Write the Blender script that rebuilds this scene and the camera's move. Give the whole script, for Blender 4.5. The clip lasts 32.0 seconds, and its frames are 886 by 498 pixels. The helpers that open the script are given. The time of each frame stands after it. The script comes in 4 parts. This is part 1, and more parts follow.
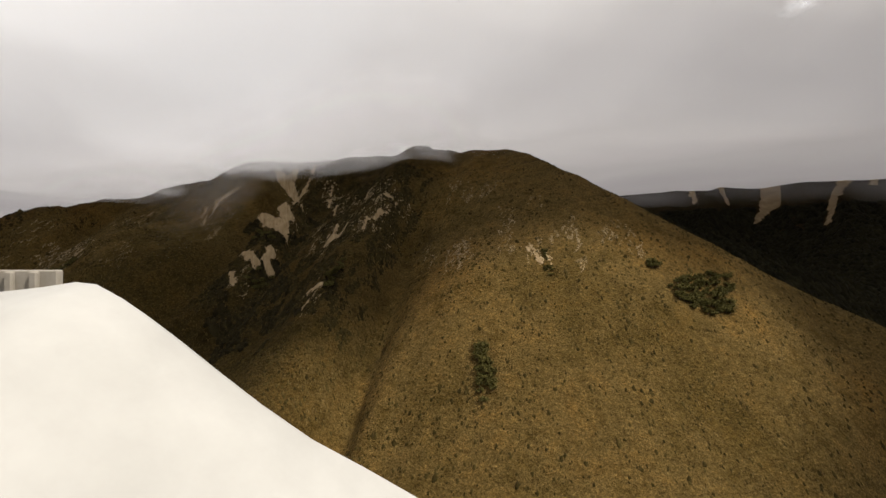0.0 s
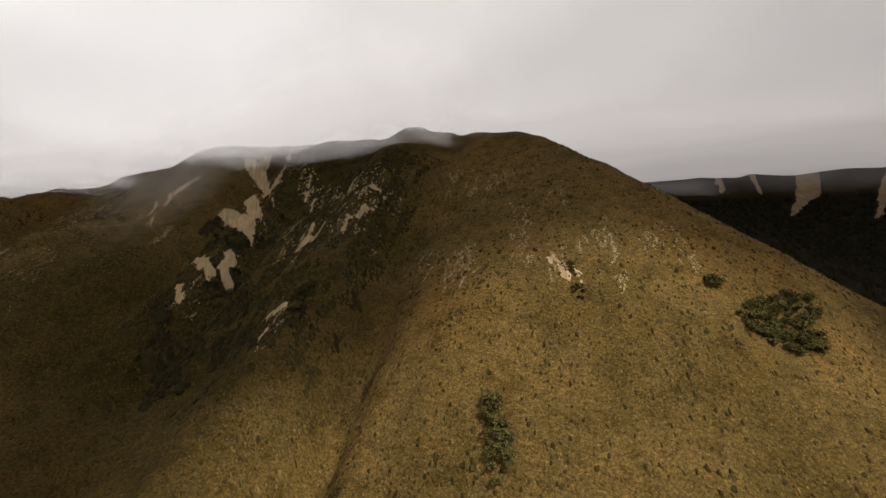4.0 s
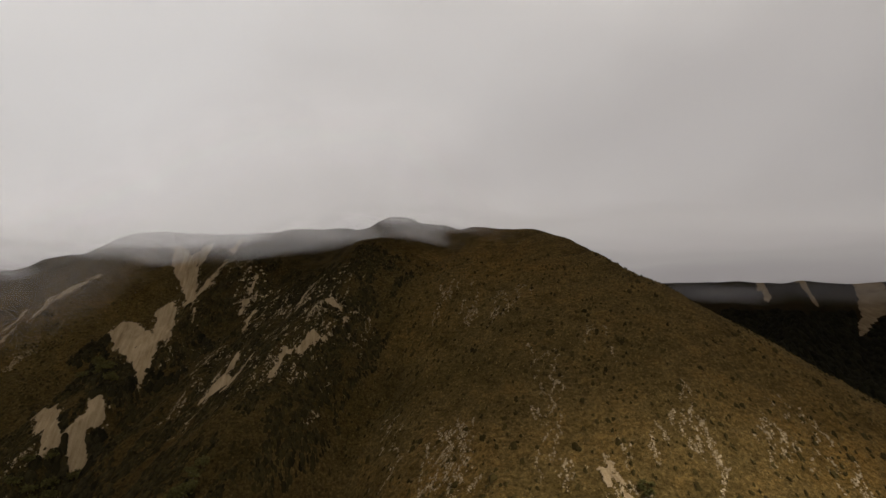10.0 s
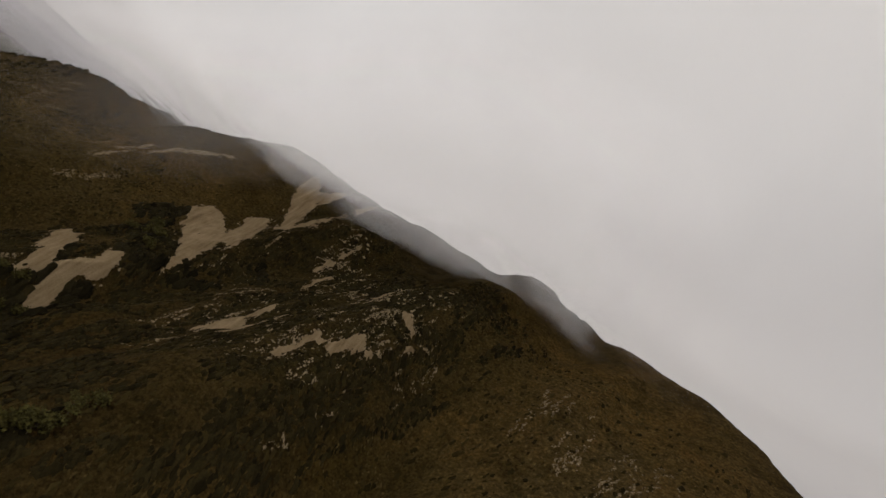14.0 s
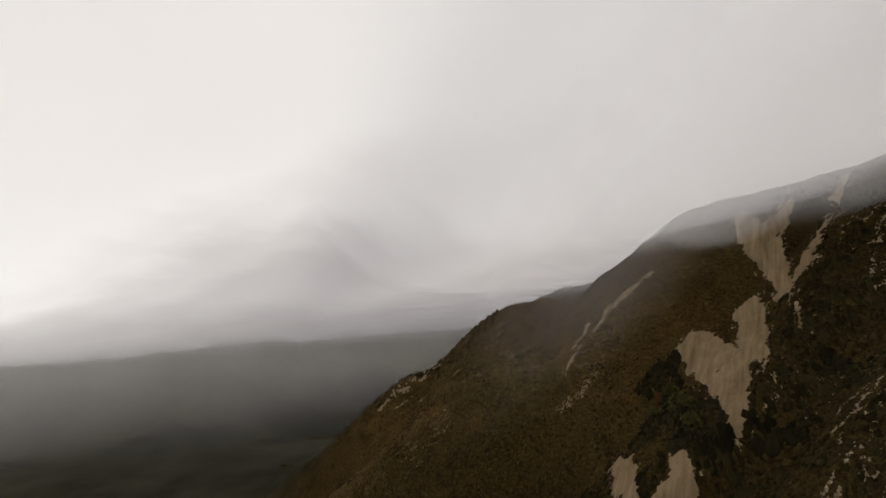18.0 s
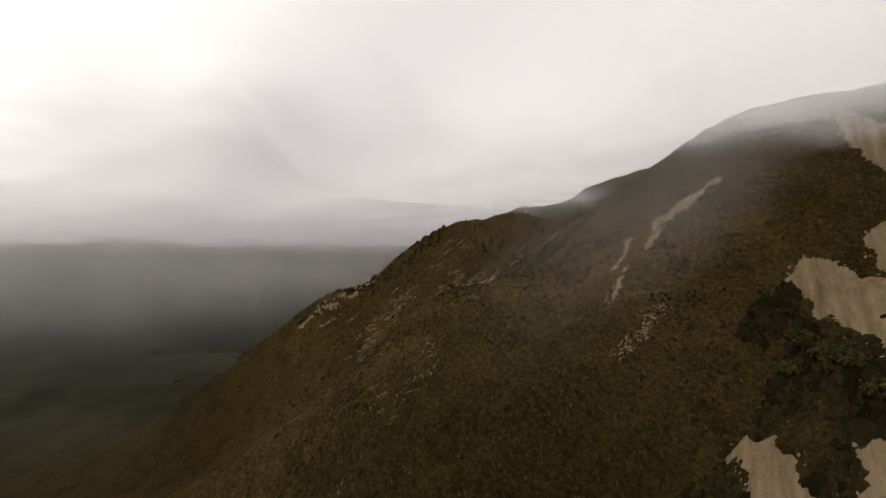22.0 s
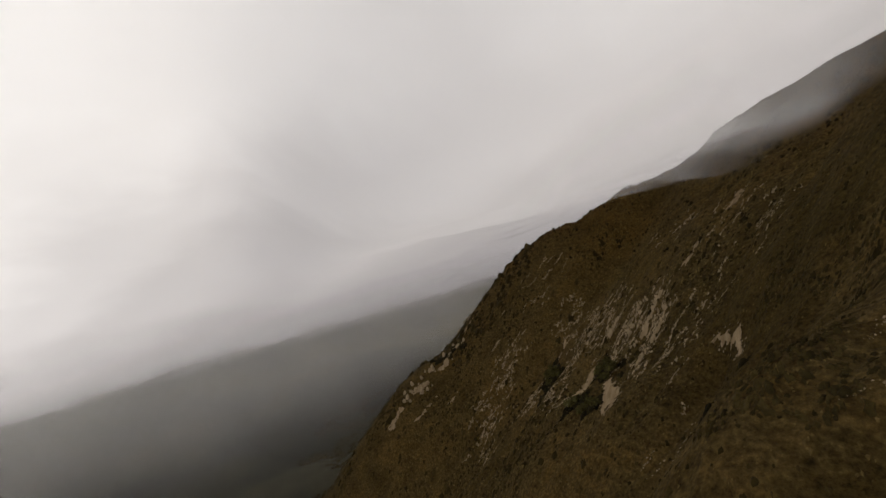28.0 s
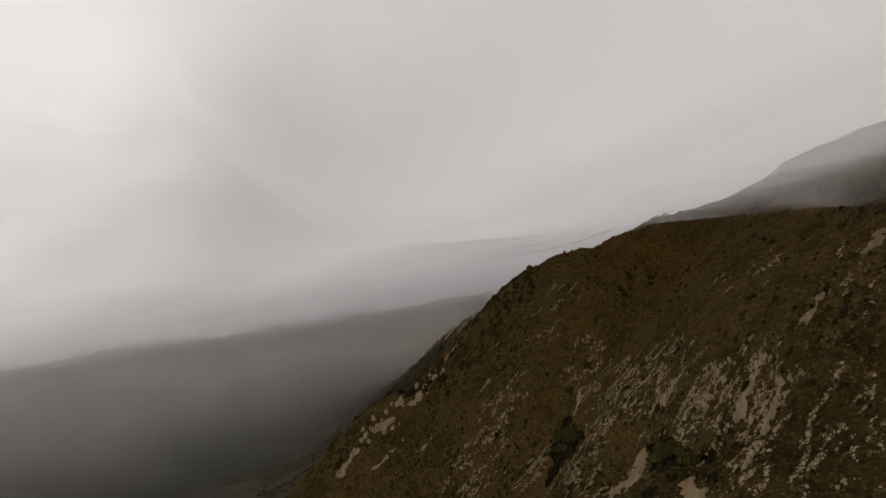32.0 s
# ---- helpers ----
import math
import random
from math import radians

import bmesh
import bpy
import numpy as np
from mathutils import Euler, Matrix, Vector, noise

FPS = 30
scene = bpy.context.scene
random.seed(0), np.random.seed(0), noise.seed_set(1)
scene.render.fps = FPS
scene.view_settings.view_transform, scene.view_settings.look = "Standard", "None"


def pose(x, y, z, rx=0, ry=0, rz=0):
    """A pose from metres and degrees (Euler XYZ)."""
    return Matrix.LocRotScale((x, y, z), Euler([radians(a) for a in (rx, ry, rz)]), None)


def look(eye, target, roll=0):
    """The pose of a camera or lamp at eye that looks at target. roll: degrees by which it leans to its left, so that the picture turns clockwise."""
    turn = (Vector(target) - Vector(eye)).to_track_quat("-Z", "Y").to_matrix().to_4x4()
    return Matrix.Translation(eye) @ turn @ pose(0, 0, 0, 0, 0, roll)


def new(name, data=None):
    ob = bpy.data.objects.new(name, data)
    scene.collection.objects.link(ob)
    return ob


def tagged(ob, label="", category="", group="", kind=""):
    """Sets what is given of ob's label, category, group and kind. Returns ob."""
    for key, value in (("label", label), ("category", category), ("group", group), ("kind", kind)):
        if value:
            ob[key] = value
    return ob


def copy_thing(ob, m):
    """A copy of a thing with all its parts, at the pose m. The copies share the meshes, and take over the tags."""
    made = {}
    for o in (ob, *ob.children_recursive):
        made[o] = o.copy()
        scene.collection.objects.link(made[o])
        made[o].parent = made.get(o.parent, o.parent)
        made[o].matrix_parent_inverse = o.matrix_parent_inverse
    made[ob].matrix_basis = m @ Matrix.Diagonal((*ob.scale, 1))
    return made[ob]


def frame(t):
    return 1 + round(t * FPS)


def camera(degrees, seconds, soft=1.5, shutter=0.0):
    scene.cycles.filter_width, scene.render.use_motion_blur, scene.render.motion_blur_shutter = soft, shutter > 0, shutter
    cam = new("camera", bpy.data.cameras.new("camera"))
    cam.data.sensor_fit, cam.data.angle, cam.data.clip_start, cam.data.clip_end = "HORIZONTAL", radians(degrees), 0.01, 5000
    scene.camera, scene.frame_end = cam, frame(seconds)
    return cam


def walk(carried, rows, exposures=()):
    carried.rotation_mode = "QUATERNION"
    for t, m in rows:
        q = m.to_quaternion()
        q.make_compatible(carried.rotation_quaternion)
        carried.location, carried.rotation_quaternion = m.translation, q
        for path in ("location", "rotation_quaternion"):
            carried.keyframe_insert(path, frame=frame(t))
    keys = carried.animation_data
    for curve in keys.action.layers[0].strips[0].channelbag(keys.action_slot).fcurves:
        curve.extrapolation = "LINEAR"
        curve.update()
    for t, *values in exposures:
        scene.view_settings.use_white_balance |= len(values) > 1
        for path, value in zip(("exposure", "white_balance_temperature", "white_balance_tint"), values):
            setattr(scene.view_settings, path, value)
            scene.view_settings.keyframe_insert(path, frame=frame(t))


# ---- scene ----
cam = camera(88.0, 32.0, soft=1.5)
PATH = [
    (0, (-7.006, 5.961, 150.893), (-6.95, 7.959, 150.945), -0.5),
    (0.5, (-6.758, 12.123, 152.754), (-6.713, 14.122, 152.822), 0.1),
    (1, (-7.137, 18.156, 155.291), (-7.115, 20.144, 155.508), -1.9),
    (1.5, (-6.861, 21.933, 156.747), (-6.846, 23.886, 157.178), -3.9),
    (2, (-6.201, 22.362, 157.729), (-6.19, 24.258, 158.365), -3.5),
    (2.5, (-3.956, 30.735, 158.961), (-3.888, 32.644, 159.553), -3.1),
    (3, (-6.992, 44.539, 160.792), (-6.933, 46.538, 160.772), 1.3),
    (5.5, (0.419, 77.587, 167.716), (0.476, 79.586, 167.692), -4.0),
    (6, (0.827, 85.525, 167.428), (0.924, 87.518, 167.294), -0.8),
    (6.5, (2.087, 93.952, 167.647), (2.204, 95.946, 167.547), -1.3),
    (7, (3.938, 99.827, 169.102), (3.991, 101.81, 169.355), -2.5),
    (7.5, (5.523, 106.417, 172.897), (5.729, 108.336, 173.425), -8.7),
    (8, (3.251, 112.488, 179.46), (3.293, 114.366, 180.146), -0.8),
    (8.5, (3.267, 119.362, 183.764), (3.336, 121.234, 184.466), -2.2),
    (9, (1.596, 126.856, 188.404), (1.627, 128.776, 188.965), -0.4),
    (9.5, (6.119, 136.546, 190.732), (6.297, 138.469, 191.254), -0.6),
    (10, (2.647, 142.936, 194.137), (2.709, 144.912, 194.437), 1.6),
    (10.5, (3.821, 150.714, 192.278), (3.948, 152.707, 192.169), 2.6),
    (11, (4.866, 156.239, 189.613), (4.977, 158.236, 189.594), 3.4),
    (11.5, (5.354, 161.557, 189.963), (5.42, 163.551, 190.103), 5.2),
    (12, (3.049, 168.683, 192.039), (2.984, 170.63, 192.491), 20.5),
    (12.5, (1.047, 175.593, 194.027), (0.876, 177.56, 194.349), 8.9),
    (13, (0.964, 182.515, 195.569), (0.791, 184.479, 195.902), 22.2),
    (13.5, (0.127, 190.781, 195.596), (-0.176, 192.731, 195.92), 31.2),
    (15.5, (-17.877, 228.977, 187.93), (-19.18, 230.368, 188.538), 50.7),
    (16, (-25.674, 231.848, 187.255), (-27.223, 233.033, 187.696), 27.6),
    (16.5, (-26.878, 231.227, 190.201), (-28.51, 232.33, 190.549), 14.3),
    (17, (-30.871, 230.216, 193.351), (-32.532, 231.28, 193.679), 21.9),
    (17.5, (-34.388, 223.977, 194.339), (-36.116, 224.9, 194.741), 16.1),
    (18, (-38.669, 219.237, 196.77), (-40.411, 220.167, 197.088), -3.9),
    (18.5, (-47.804, 218.839, 198.094), (-49.507, 219.876, 198.249), -1.2),
    (19, (-54.143, 214.873, 200.171), (-55.86, 215.893, 200.263), -5.4),
    (19.5, (-62.829, 219.476, 199.007), (-64.455, 220.635, 199.112), -9.8),
    (20, (-69.777, 222.366, 197.404), (-71.385, 223.551, 197.489), 4.1),
    (20.5, (-81.054, 221.807, 197.89), (-82.608, 223.067, 197.891), 11.4),
    (21, (-89.22, 227.313, 193.929), (-90.763, 228.585, 193.924), 14.3),
    (21.5, (-97.442, 228.944, 193.188), (-99.013, 230.177, 193.081), 10.6),
    (22, (-103.71, 230.024, 190.427), (-105.283, 231.26, 190.402), 1.1),
    (22.5, (-111.683, 230.983, 190.144), (-113.222, 232.256, 190.052), 11.9),
    (23, (-116.173, 231.343, 187.809), (-117.781, 232.531, 187.779), 16.1),
    (23.5, (-121.891, 232.388, 186.868), (-123.498, 233.578, 186.87), 12.1),
    (24, (-122.969, 235.355, 184.869), (-124.628, 236.401, 185.265), -4.5),
    (24.5, (-131.261, 240.407, 182.738), (-132.797, 241.55, 183.316), 4.1),
    (25, (-139.514, 242.886, 185.121), (-141.139, 243.941, 185.619), 13.0),
    (25.5, (-148.653, 249.249, 189.378), (-150.419, 250.186, 189.458), 6.0),
    (27.5, (-176.217, 260.907, 194.017), (-177.941, 261.911, 194.158), -17.6),
    (28, (-184.39, 264.373, 194.429), (-186.076, 265.438, 194.583), -15.9),
    (28.5, (-193.691, 268.281, 193.32), (-195.283, 269.466, 193.569), -12.3),
    (29, (-201.617, 270.834, 194.208), (-203.117, 272.129, 194.479), -6.8),
    (29.5, (-204.782, 271.387, 195.555), (-206.328, 272.632, 195.797), -6.2),
    (30, (-211.581, 272.983, 198.002), (-213.103, 274.274, 198.145), -4.9),
    (30.5, (-217.65, 277.702, 197.49), (-219.252, 278.895, 197.595), -5.7),
    (31, (-224.81, 279.716, 197.504), (-226.358, 280.979, 197.6), 1.4),
    (31.5, (-229.818, 281.059, 198.237), (-231.394, 282.288, 198.318), -0.5),
    (32, (-234.745, 280.523, 198.109), (-236.341, 281.715, 198.295), -8.2),
]
EXPOSURES = [(0, 0.45), (1, 0.5), (2, 0.2), (2.6, 0.25), (3, 0.45), (6, 0.8), (7, 0.7), (8, 0.2), (9, -0.03), (10, 0.22), (11, 0.55), (12, 0.45), (13, 0.35), (16, 0.35), (19, 0.3), (20, 0.25), (21, 0.35), (22, 0.75), (24, 0.65), (25, 0.45), (28, 0.45), (29, 0.45), (32, 0.4)]
walk(cam, [(t, look(eye, target, roll)) for t, eye, target, roll in PATH], EXPOSURES)

# ---- light: a broken overcast sky with one blue gap, and a low soft sun behind the camera's start ----
SUN_ELEVATION, SUN_AZIMUTH = 48.0, 122.0  # azimuth clockwise from +y


def node(tree, kind, x=0, y=0, **values):
    n = tree.nodes.new(kind)
    n.location = (x, y)
    for key, value in values.items():
        if key in n.inputs:
            n.inputs[key].default_value = value
    return n


def link(tree, a, b):
    tree.links.new(a, b)


def ramp_node(tree, fac, stops, smooth=False):
    n = tree.nodes.new("ShaderNodeValToRGB")
    if smooth:
        n.color_ramp.interpolation = "EASE"
    els = n.color_ramp.elements
    while len(els) < len(stops):
        els.new(0.5)
    for e, (p, c) in zip(els, stops):
        e.position = p
        e.color = (*c, 1) if len(c) == 3 else c
    link(tree, fac, n.inputs["Fac"])
    return n.outputs["Color"]


def grey(v):
    return (v, v, v)


def noise_node(tree, vec, scale, detail=4.0, rough=0.55):
    n = node(tree, "ShaderNodeTexNoise", Scale=scale, Detail=detail, Roughness=rough)
    if vec is not None:
        link(tree, vec, n.inputs["Vector"])
    return n.outputs["Fac"]


def maths(tree, op, a, b=None, c=None, clamp=False):
    n = tree.nodes.new("ShaderNodeMath")
    n.operation = op
    n.use_clamp = clamp
    for k, q in enumerate((a, b, c)):
        if q is None:
            continue
        if isinstance(q, (int, float)):
            n.inputs[k].default_value = q
        else:
            link(tree, q, n.inputs[k])
    return n.outputs[0]


def mixed(tree, fac, a, b, blend="MIX"):
    n = tree.nodes.new("ShaderNodeMix")
    n.data_type, n.blend_type = "RGBA", blend
    for sock, q in ((n.inputs[0], fac), (n.inputs[6], a), (n.inputs[7], b)):
        if isinstance(q, (int, float)):
            sock.default_value = q
        elif isinstance(q, tuple):
            sock.default_value = (*q, 1)
        else:
            link(tree, q, sock)
    return n.outputs[2]


world = bpy.data.worlds.new("overcast_sky")
scene.world = world
world.use_nodes = True
wt = world.node_tree
wt.nodes.clear()
sky = node(wt, "ShaderNodeTexSky")
sky.sky_type, sky.sun_disc = "NISHITA", False
sky.sun_elevation, sky.sun_rotation = radians(SUN_ELEVATION), radians(SUN_AZIMUTH)
sky.altitude, sky.dust_density, sky.ozone_density = 900.0, 0.0, 4.0
way = node(wt, "ShaderNodeTexCoord").outputs["Generated"]
sep = node(wt, "ShaderNodeSeparateXYZ")
link(wt, way, sep.inputs[0])
up = sep.outputs["Z"]
billow = noise_node(wt, way, 4.2, 8, 0.58)
soft_cloud = noise_node(wt, way, 1.6, 4, 0.5)
# cloud brightness: grey at its base, white higher up, uneven
lift = maths(wt, "ADD", up, maths(wt, "MULTIPLY_ADD", soft_cloud, 0.20, -0.10))
cloud = ramp_node(wt, lift, [(0.0, (0.285, 0.270, 0.272)), (0.10, (0.365, 0.349, 0.349)), (0.20, (0.470, 0.452, 0.447)), (0.31, (0.590, 0.569, 0.560)),
                             (0.46, (0.730, 0.708, 0.697)), (0.70, (0.86, 0.84, 0.83))], True)


def toward(direction):
    n = node(wt, "ShaderNodeVectorMath")
    n.operation = "DOT_PRODUCT"
    n.inputs[1].default_value = direction
    link(wt, way, n.inputs[0])
    return n.outputs["Value"]


def eased(fac, lo, hi):
    n = node(wt, "ShaderNodeMapRange")
    n.interpolation_type = "SMOOTHSTEP"
    n.inputs["From Min"].default_value, n.inputs["From Max"].default_value = lo, hi
    link(wt, fac, n.inputs["Value"])
    return n.outputs[0]


# the cloud is thinner, and so brighter, towards the west
west_glow = eased(toward(Vector((-0.80, -0.25, 0.52)).normalized()), 0.55, 1.0)
# the gap: patches of blue sky between high cloud, behind the edge of the cloud bank over the mountain
patchy = maths(wt, "MULTIPLY_ADD", billow, 1.0, -0.5)
cover = eased(maths(wt, "ADD", patchy, maths(wt, "MULTIPLY", soft_cloud, 0.35)), 0.13, 0.19)
for direction, lo, hi in (((1, 0, 0), 0.22, 0.06), ((1, 0, 0), -0.78, -0.60), ((0, 0, 1), 0.90, 0.74), ((0, 0, 1), 0.22, 0.32), ((0, 1, 0), 0.30, 0.45)):
    cover = maths(wt, "MULTIPLY", cover, eased(maths(wt, "MULTIPLY_ADD", patchy, 0.35, toward(direction)), lo, hi))
sky_bg = node(wt, "ShaderNodeBackground", Strength=0.09)
link(wt, sky.outputs[0], sky_bg.inputs["Color"])
cloud_bg = node(wt, "ShaderNodeBackground")
# an overcast sky is brightest overhead
strength = maths(wt, "MULTIPLY_ADD", maths(wt, "POWER", maths(wt, "MAXIMUM", up, 0.0), 5.0), 1.3, 0.97)
link(wt, maths(wt, "MULTIPLY_ADD", west_glow, 0.25, strength), cloud_bg.inputs["Strength"])
link(wt, cloud, cloud_bg.inputs["Color"])
both = node(wt, "ShaderNodeMixShader")
link(wt, cover, both.inputs[0])
link(wt, cloud_bg.outputs[0], both.inputs[1])
link(wt, sky_bg.outputs[0], both.inputs[2])
out = node(wt, "ShaderNodeOutputWorld")
link(wt, both.outputs[0], out.inputs["Surface"])

sun = new("sun", bpy.data.lights.new("sun", "SUN"))
sun.data.energy, sun.data.angle, sun.data.color = 5.0, radians(1.2), (1.0, 0.93, 0.82)
az, el = radians(SUN_AZIMUTH), radians(SUN_ELEVATION)
sun.matrix_world = look((0, 0, 0), (-math.sin(az) * math.cos(el), -math.cos(az) * math.cos(el), -math.sin(el)))


# ---- materials ----
def material(name, rough=0.9):
    m = bpy.data.materials.new(name)
    m.use_nodes = True
    t = m.node_tree
    b = t.nodes["Principled BSDF"]
    b.inputs["Roughness"].default_value = rough
    b.inputs["Specular IOR Level"].default_value = 0.05
    return m, t, b


def relief(t, b, fac, strength, distance):
    n = node(t, "ShaderNodeBump", Strength=strength, Distance=distance)
    link(t, fac, n.inputs["Height"])
    link(t, n.outputs[0], b.inputs["Normal"])


def place(t):
    return node(t, "ShaderNodeNewGeometry").outputs["Position"]


def heath_shade(t, p):
    """1 west of the front spur, with a ragged rim, where the golden tussock darkens: slope shade put into the colour,
    with dark heather's own tone.
    """
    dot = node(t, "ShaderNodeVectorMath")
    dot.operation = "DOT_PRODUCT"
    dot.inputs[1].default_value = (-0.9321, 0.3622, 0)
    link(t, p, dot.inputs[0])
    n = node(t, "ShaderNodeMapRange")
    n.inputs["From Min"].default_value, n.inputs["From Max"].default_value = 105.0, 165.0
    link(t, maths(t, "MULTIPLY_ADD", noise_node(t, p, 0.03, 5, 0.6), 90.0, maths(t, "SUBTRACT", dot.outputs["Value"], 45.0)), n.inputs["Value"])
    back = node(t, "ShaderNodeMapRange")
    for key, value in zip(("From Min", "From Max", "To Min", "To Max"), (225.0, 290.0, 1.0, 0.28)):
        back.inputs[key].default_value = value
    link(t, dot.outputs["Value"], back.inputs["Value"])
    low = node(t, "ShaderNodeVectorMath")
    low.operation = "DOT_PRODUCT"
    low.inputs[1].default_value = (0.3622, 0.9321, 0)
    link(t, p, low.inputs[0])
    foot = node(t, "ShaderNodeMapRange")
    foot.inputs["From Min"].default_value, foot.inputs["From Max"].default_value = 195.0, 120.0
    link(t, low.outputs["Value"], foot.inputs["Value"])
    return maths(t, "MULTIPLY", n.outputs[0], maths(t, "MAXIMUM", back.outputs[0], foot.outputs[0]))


def ground_material():
    m, t, b = material("tussock_ground", 0.95)
    p = place(t)
    big, mid, small = noise_node(t, p, 0.012, 5), noise_node(t, p, 0.09, 5, 0.65), noise_node(t, p, 1.1, 5, 0.75)
    col = ramp_node(t, small, [(0.30, (0.028, 0.0190, 0.0062)), (0.46, (0.072, 0.0490, 0.0165)), (0.60, (0.116, 0.0800, 0.0285)), (0.76, (0.200, 0.142, 0.058))])
    olive = ramp_node(t, mid, [(0.35, (0.66, 0.63, 0.50)), (0.5, (0.97, 0.95, 0.88)), (0.68, (1.15, 1.05, 0.88))])
    col = mixed(t, 1.0, col, olive, "MULTIPLY")
    # small steps trodden along the slope
    axes = []
    for ax, size in (((-0.9321, 0.3622, 0), 0.24), ((0.3622, 0.9321, 0), 0.6), ((0, 0, 1), 0.6)):
        n = node(t, "ShaderNodeVectorMath")
        n.operation = "DOT_PRODUCT"
        n.inputs[1].default_value = ax
        link(t, p, n.inputs[0])
        axes.append(maths(t, "MULTIPLY", n.outputs["Value"], size))
    join = node(t, "ShaderNodeCombineXYZ")
    for k in range(3):
        link(t, axes[k], join.inputs[k])
    step = noise_node(t, join.outputs[0], 1.0, 4, 0.6)
    col = mixed(t, 1.0, col, ramp_node(t, step, [(0.34, (0.76, 0.74, 0.70)), (0.5, (1, 1, 1)), (0.66, (1.14, 1.12, 1.08))]), "MULTIPLY")
    patch = ramp_node(t, big, [(0.36, (0.66, 0.66, 0.56)), (0.5, (1, 1, 1)), (0.66, (1.16, 1.06, 0.9))])
    col = mixed(t, 1.0, col, patch, "MULTIPLY")
    # the west slopes' shade is multiplied into the colour, with the darker plants' tone
    col = mixed(t, heath_shade(t, p), col, mixed(t, 1.0, col, (0.47, 0.48, 0.46), "MULTIPLY"))
    sp = node(t, "ShaderNodeSeparateXYZ")
    link(t, p, sp.inputs[0])
    low = node(t, "ShaderNodeMapRange")
    low.interpolation_type = "SMOOTHSTEP"
    for key, value in zip(("From Min", "From Max", "To Min", "To Max"), (-420.0, -620.0, 0.0, 1.0)):
        low.inputs[key].default_value = value
    link(t, sp.outputs["X"], low.inputs["Value"])
    pasture = ramp_node(t, noise_node(t, p, 0.006, 6, 0.6), [(0.35, (0.020, 0.020, 0.012)), (0.5, (0.038, 0.037, 0.023)), (0.66, (0.060, 0.054, 0.033))])
    col = mixed(t, low.outputs[0], col, pasture)
    # the mountain across the eastern valley: its shade is multiplied into the ground colour
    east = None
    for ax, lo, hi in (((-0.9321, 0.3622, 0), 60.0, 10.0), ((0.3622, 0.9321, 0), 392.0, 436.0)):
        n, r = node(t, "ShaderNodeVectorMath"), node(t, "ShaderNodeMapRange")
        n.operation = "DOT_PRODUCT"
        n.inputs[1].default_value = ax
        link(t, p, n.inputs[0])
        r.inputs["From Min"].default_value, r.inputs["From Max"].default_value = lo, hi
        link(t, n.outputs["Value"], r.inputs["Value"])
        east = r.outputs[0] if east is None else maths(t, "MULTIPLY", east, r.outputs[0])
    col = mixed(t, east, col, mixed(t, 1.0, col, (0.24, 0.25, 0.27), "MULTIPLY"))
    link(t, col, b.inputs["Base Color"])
    relief(t, b, maths(t, "ADD", maths(t, "MULTIPLY_ADD", step, 0.7, small), maths(t, "MULTIPLY", mid, 1.2)), 1.0, 1.2)
    return m


def plain(name, dark, light, scale, rough=0.9, bump=0.4, dist=0.1, rand=0.0, west_tint=None):
    m, t, b = material(name, rough)
    p = place(t)
    n1, n2 = noise_node(t, p, scale, 5, 0.65), noise_node(t, p, scale * 0.13, 3)
    col = ramp_node(t, maths(t, "MULTIPLY_ADD", n2, 0.5, maths(t, "MULTIPLY", n1, 0.6)), [(0.3, dark), (0.75, light)])
    # same darkening of the west slopes, their shade put into the colour
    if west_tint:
        col = mixed(t, heath_shade(t, p), col, mixed(t, 1.0, col, west_tint, "MULTIPLY"))
    if rand:
        r = node(t, "ShaderNodeNewGeometry").outputs["Random Per Island"]
        hue = ramp_node(t, r, [(0, grey(1 - rand)), (1, grey(1 + rand))])
        col = mixed(t, 1.0, col, hue, "MULTIPLY")
    link(t, col, b.inputs["Base Color"])
    relief(t, b, n1, bump, dist)
    return m


def scree_material():
    """Bare stones and earth, in streaks that run down the slope."""
    m, t, b = material("pale_scree", 0.95)
    p = place(t)
    axes = []
    for ax, size in (((-0.938, -0.344, 0), 0.8), ((-0.344, 0.938, 0), 0.09), ((0, 0, 1), 0.04)):
        n = node(t, "ShaderNodeVectorMath")
        n.operation = "DOT_PRODUCT"
        n.inputs[1].default_value = ax
        link(t, p, n.inputs[0])
        axes.append(maths(t, "MULTIPLY", n.outputs["Value"], size))
    join = node(t, "ShaderNodeCombineXYZ")
    for k in range(3):
        link(t, axes[k], join.inputs[k])
    streak, grain, patch = noise_node(t, join.outputs[0], 1.0, 5, 0.65), noise_node(t, p, 2.4, 4, 0.7), noise_node(t, p, 0.14, 3)
    mix = maths(t, "ADD", maths(t, "MULTIPLY", streak, 0.55), maths(t, "MULTIPLY_ADD", grain, 0.3, maths(t, "MULTIPLY", patch, 0.2)))
    col = ramp_node(t, mix, [(0.34, (0.115, 0.080, 0.040)), (0.5, (0.21, 0.152, 0.085)), (0.62, (0.28, 0.212, 0.126)), (0.75, (0.36, 0.285, 0.18))])
    link(t, col, b.inputs["Base Color"])
    relief(t, b, maths(t, "ADD", streak, grain), 0.9, 0.5)
    return m


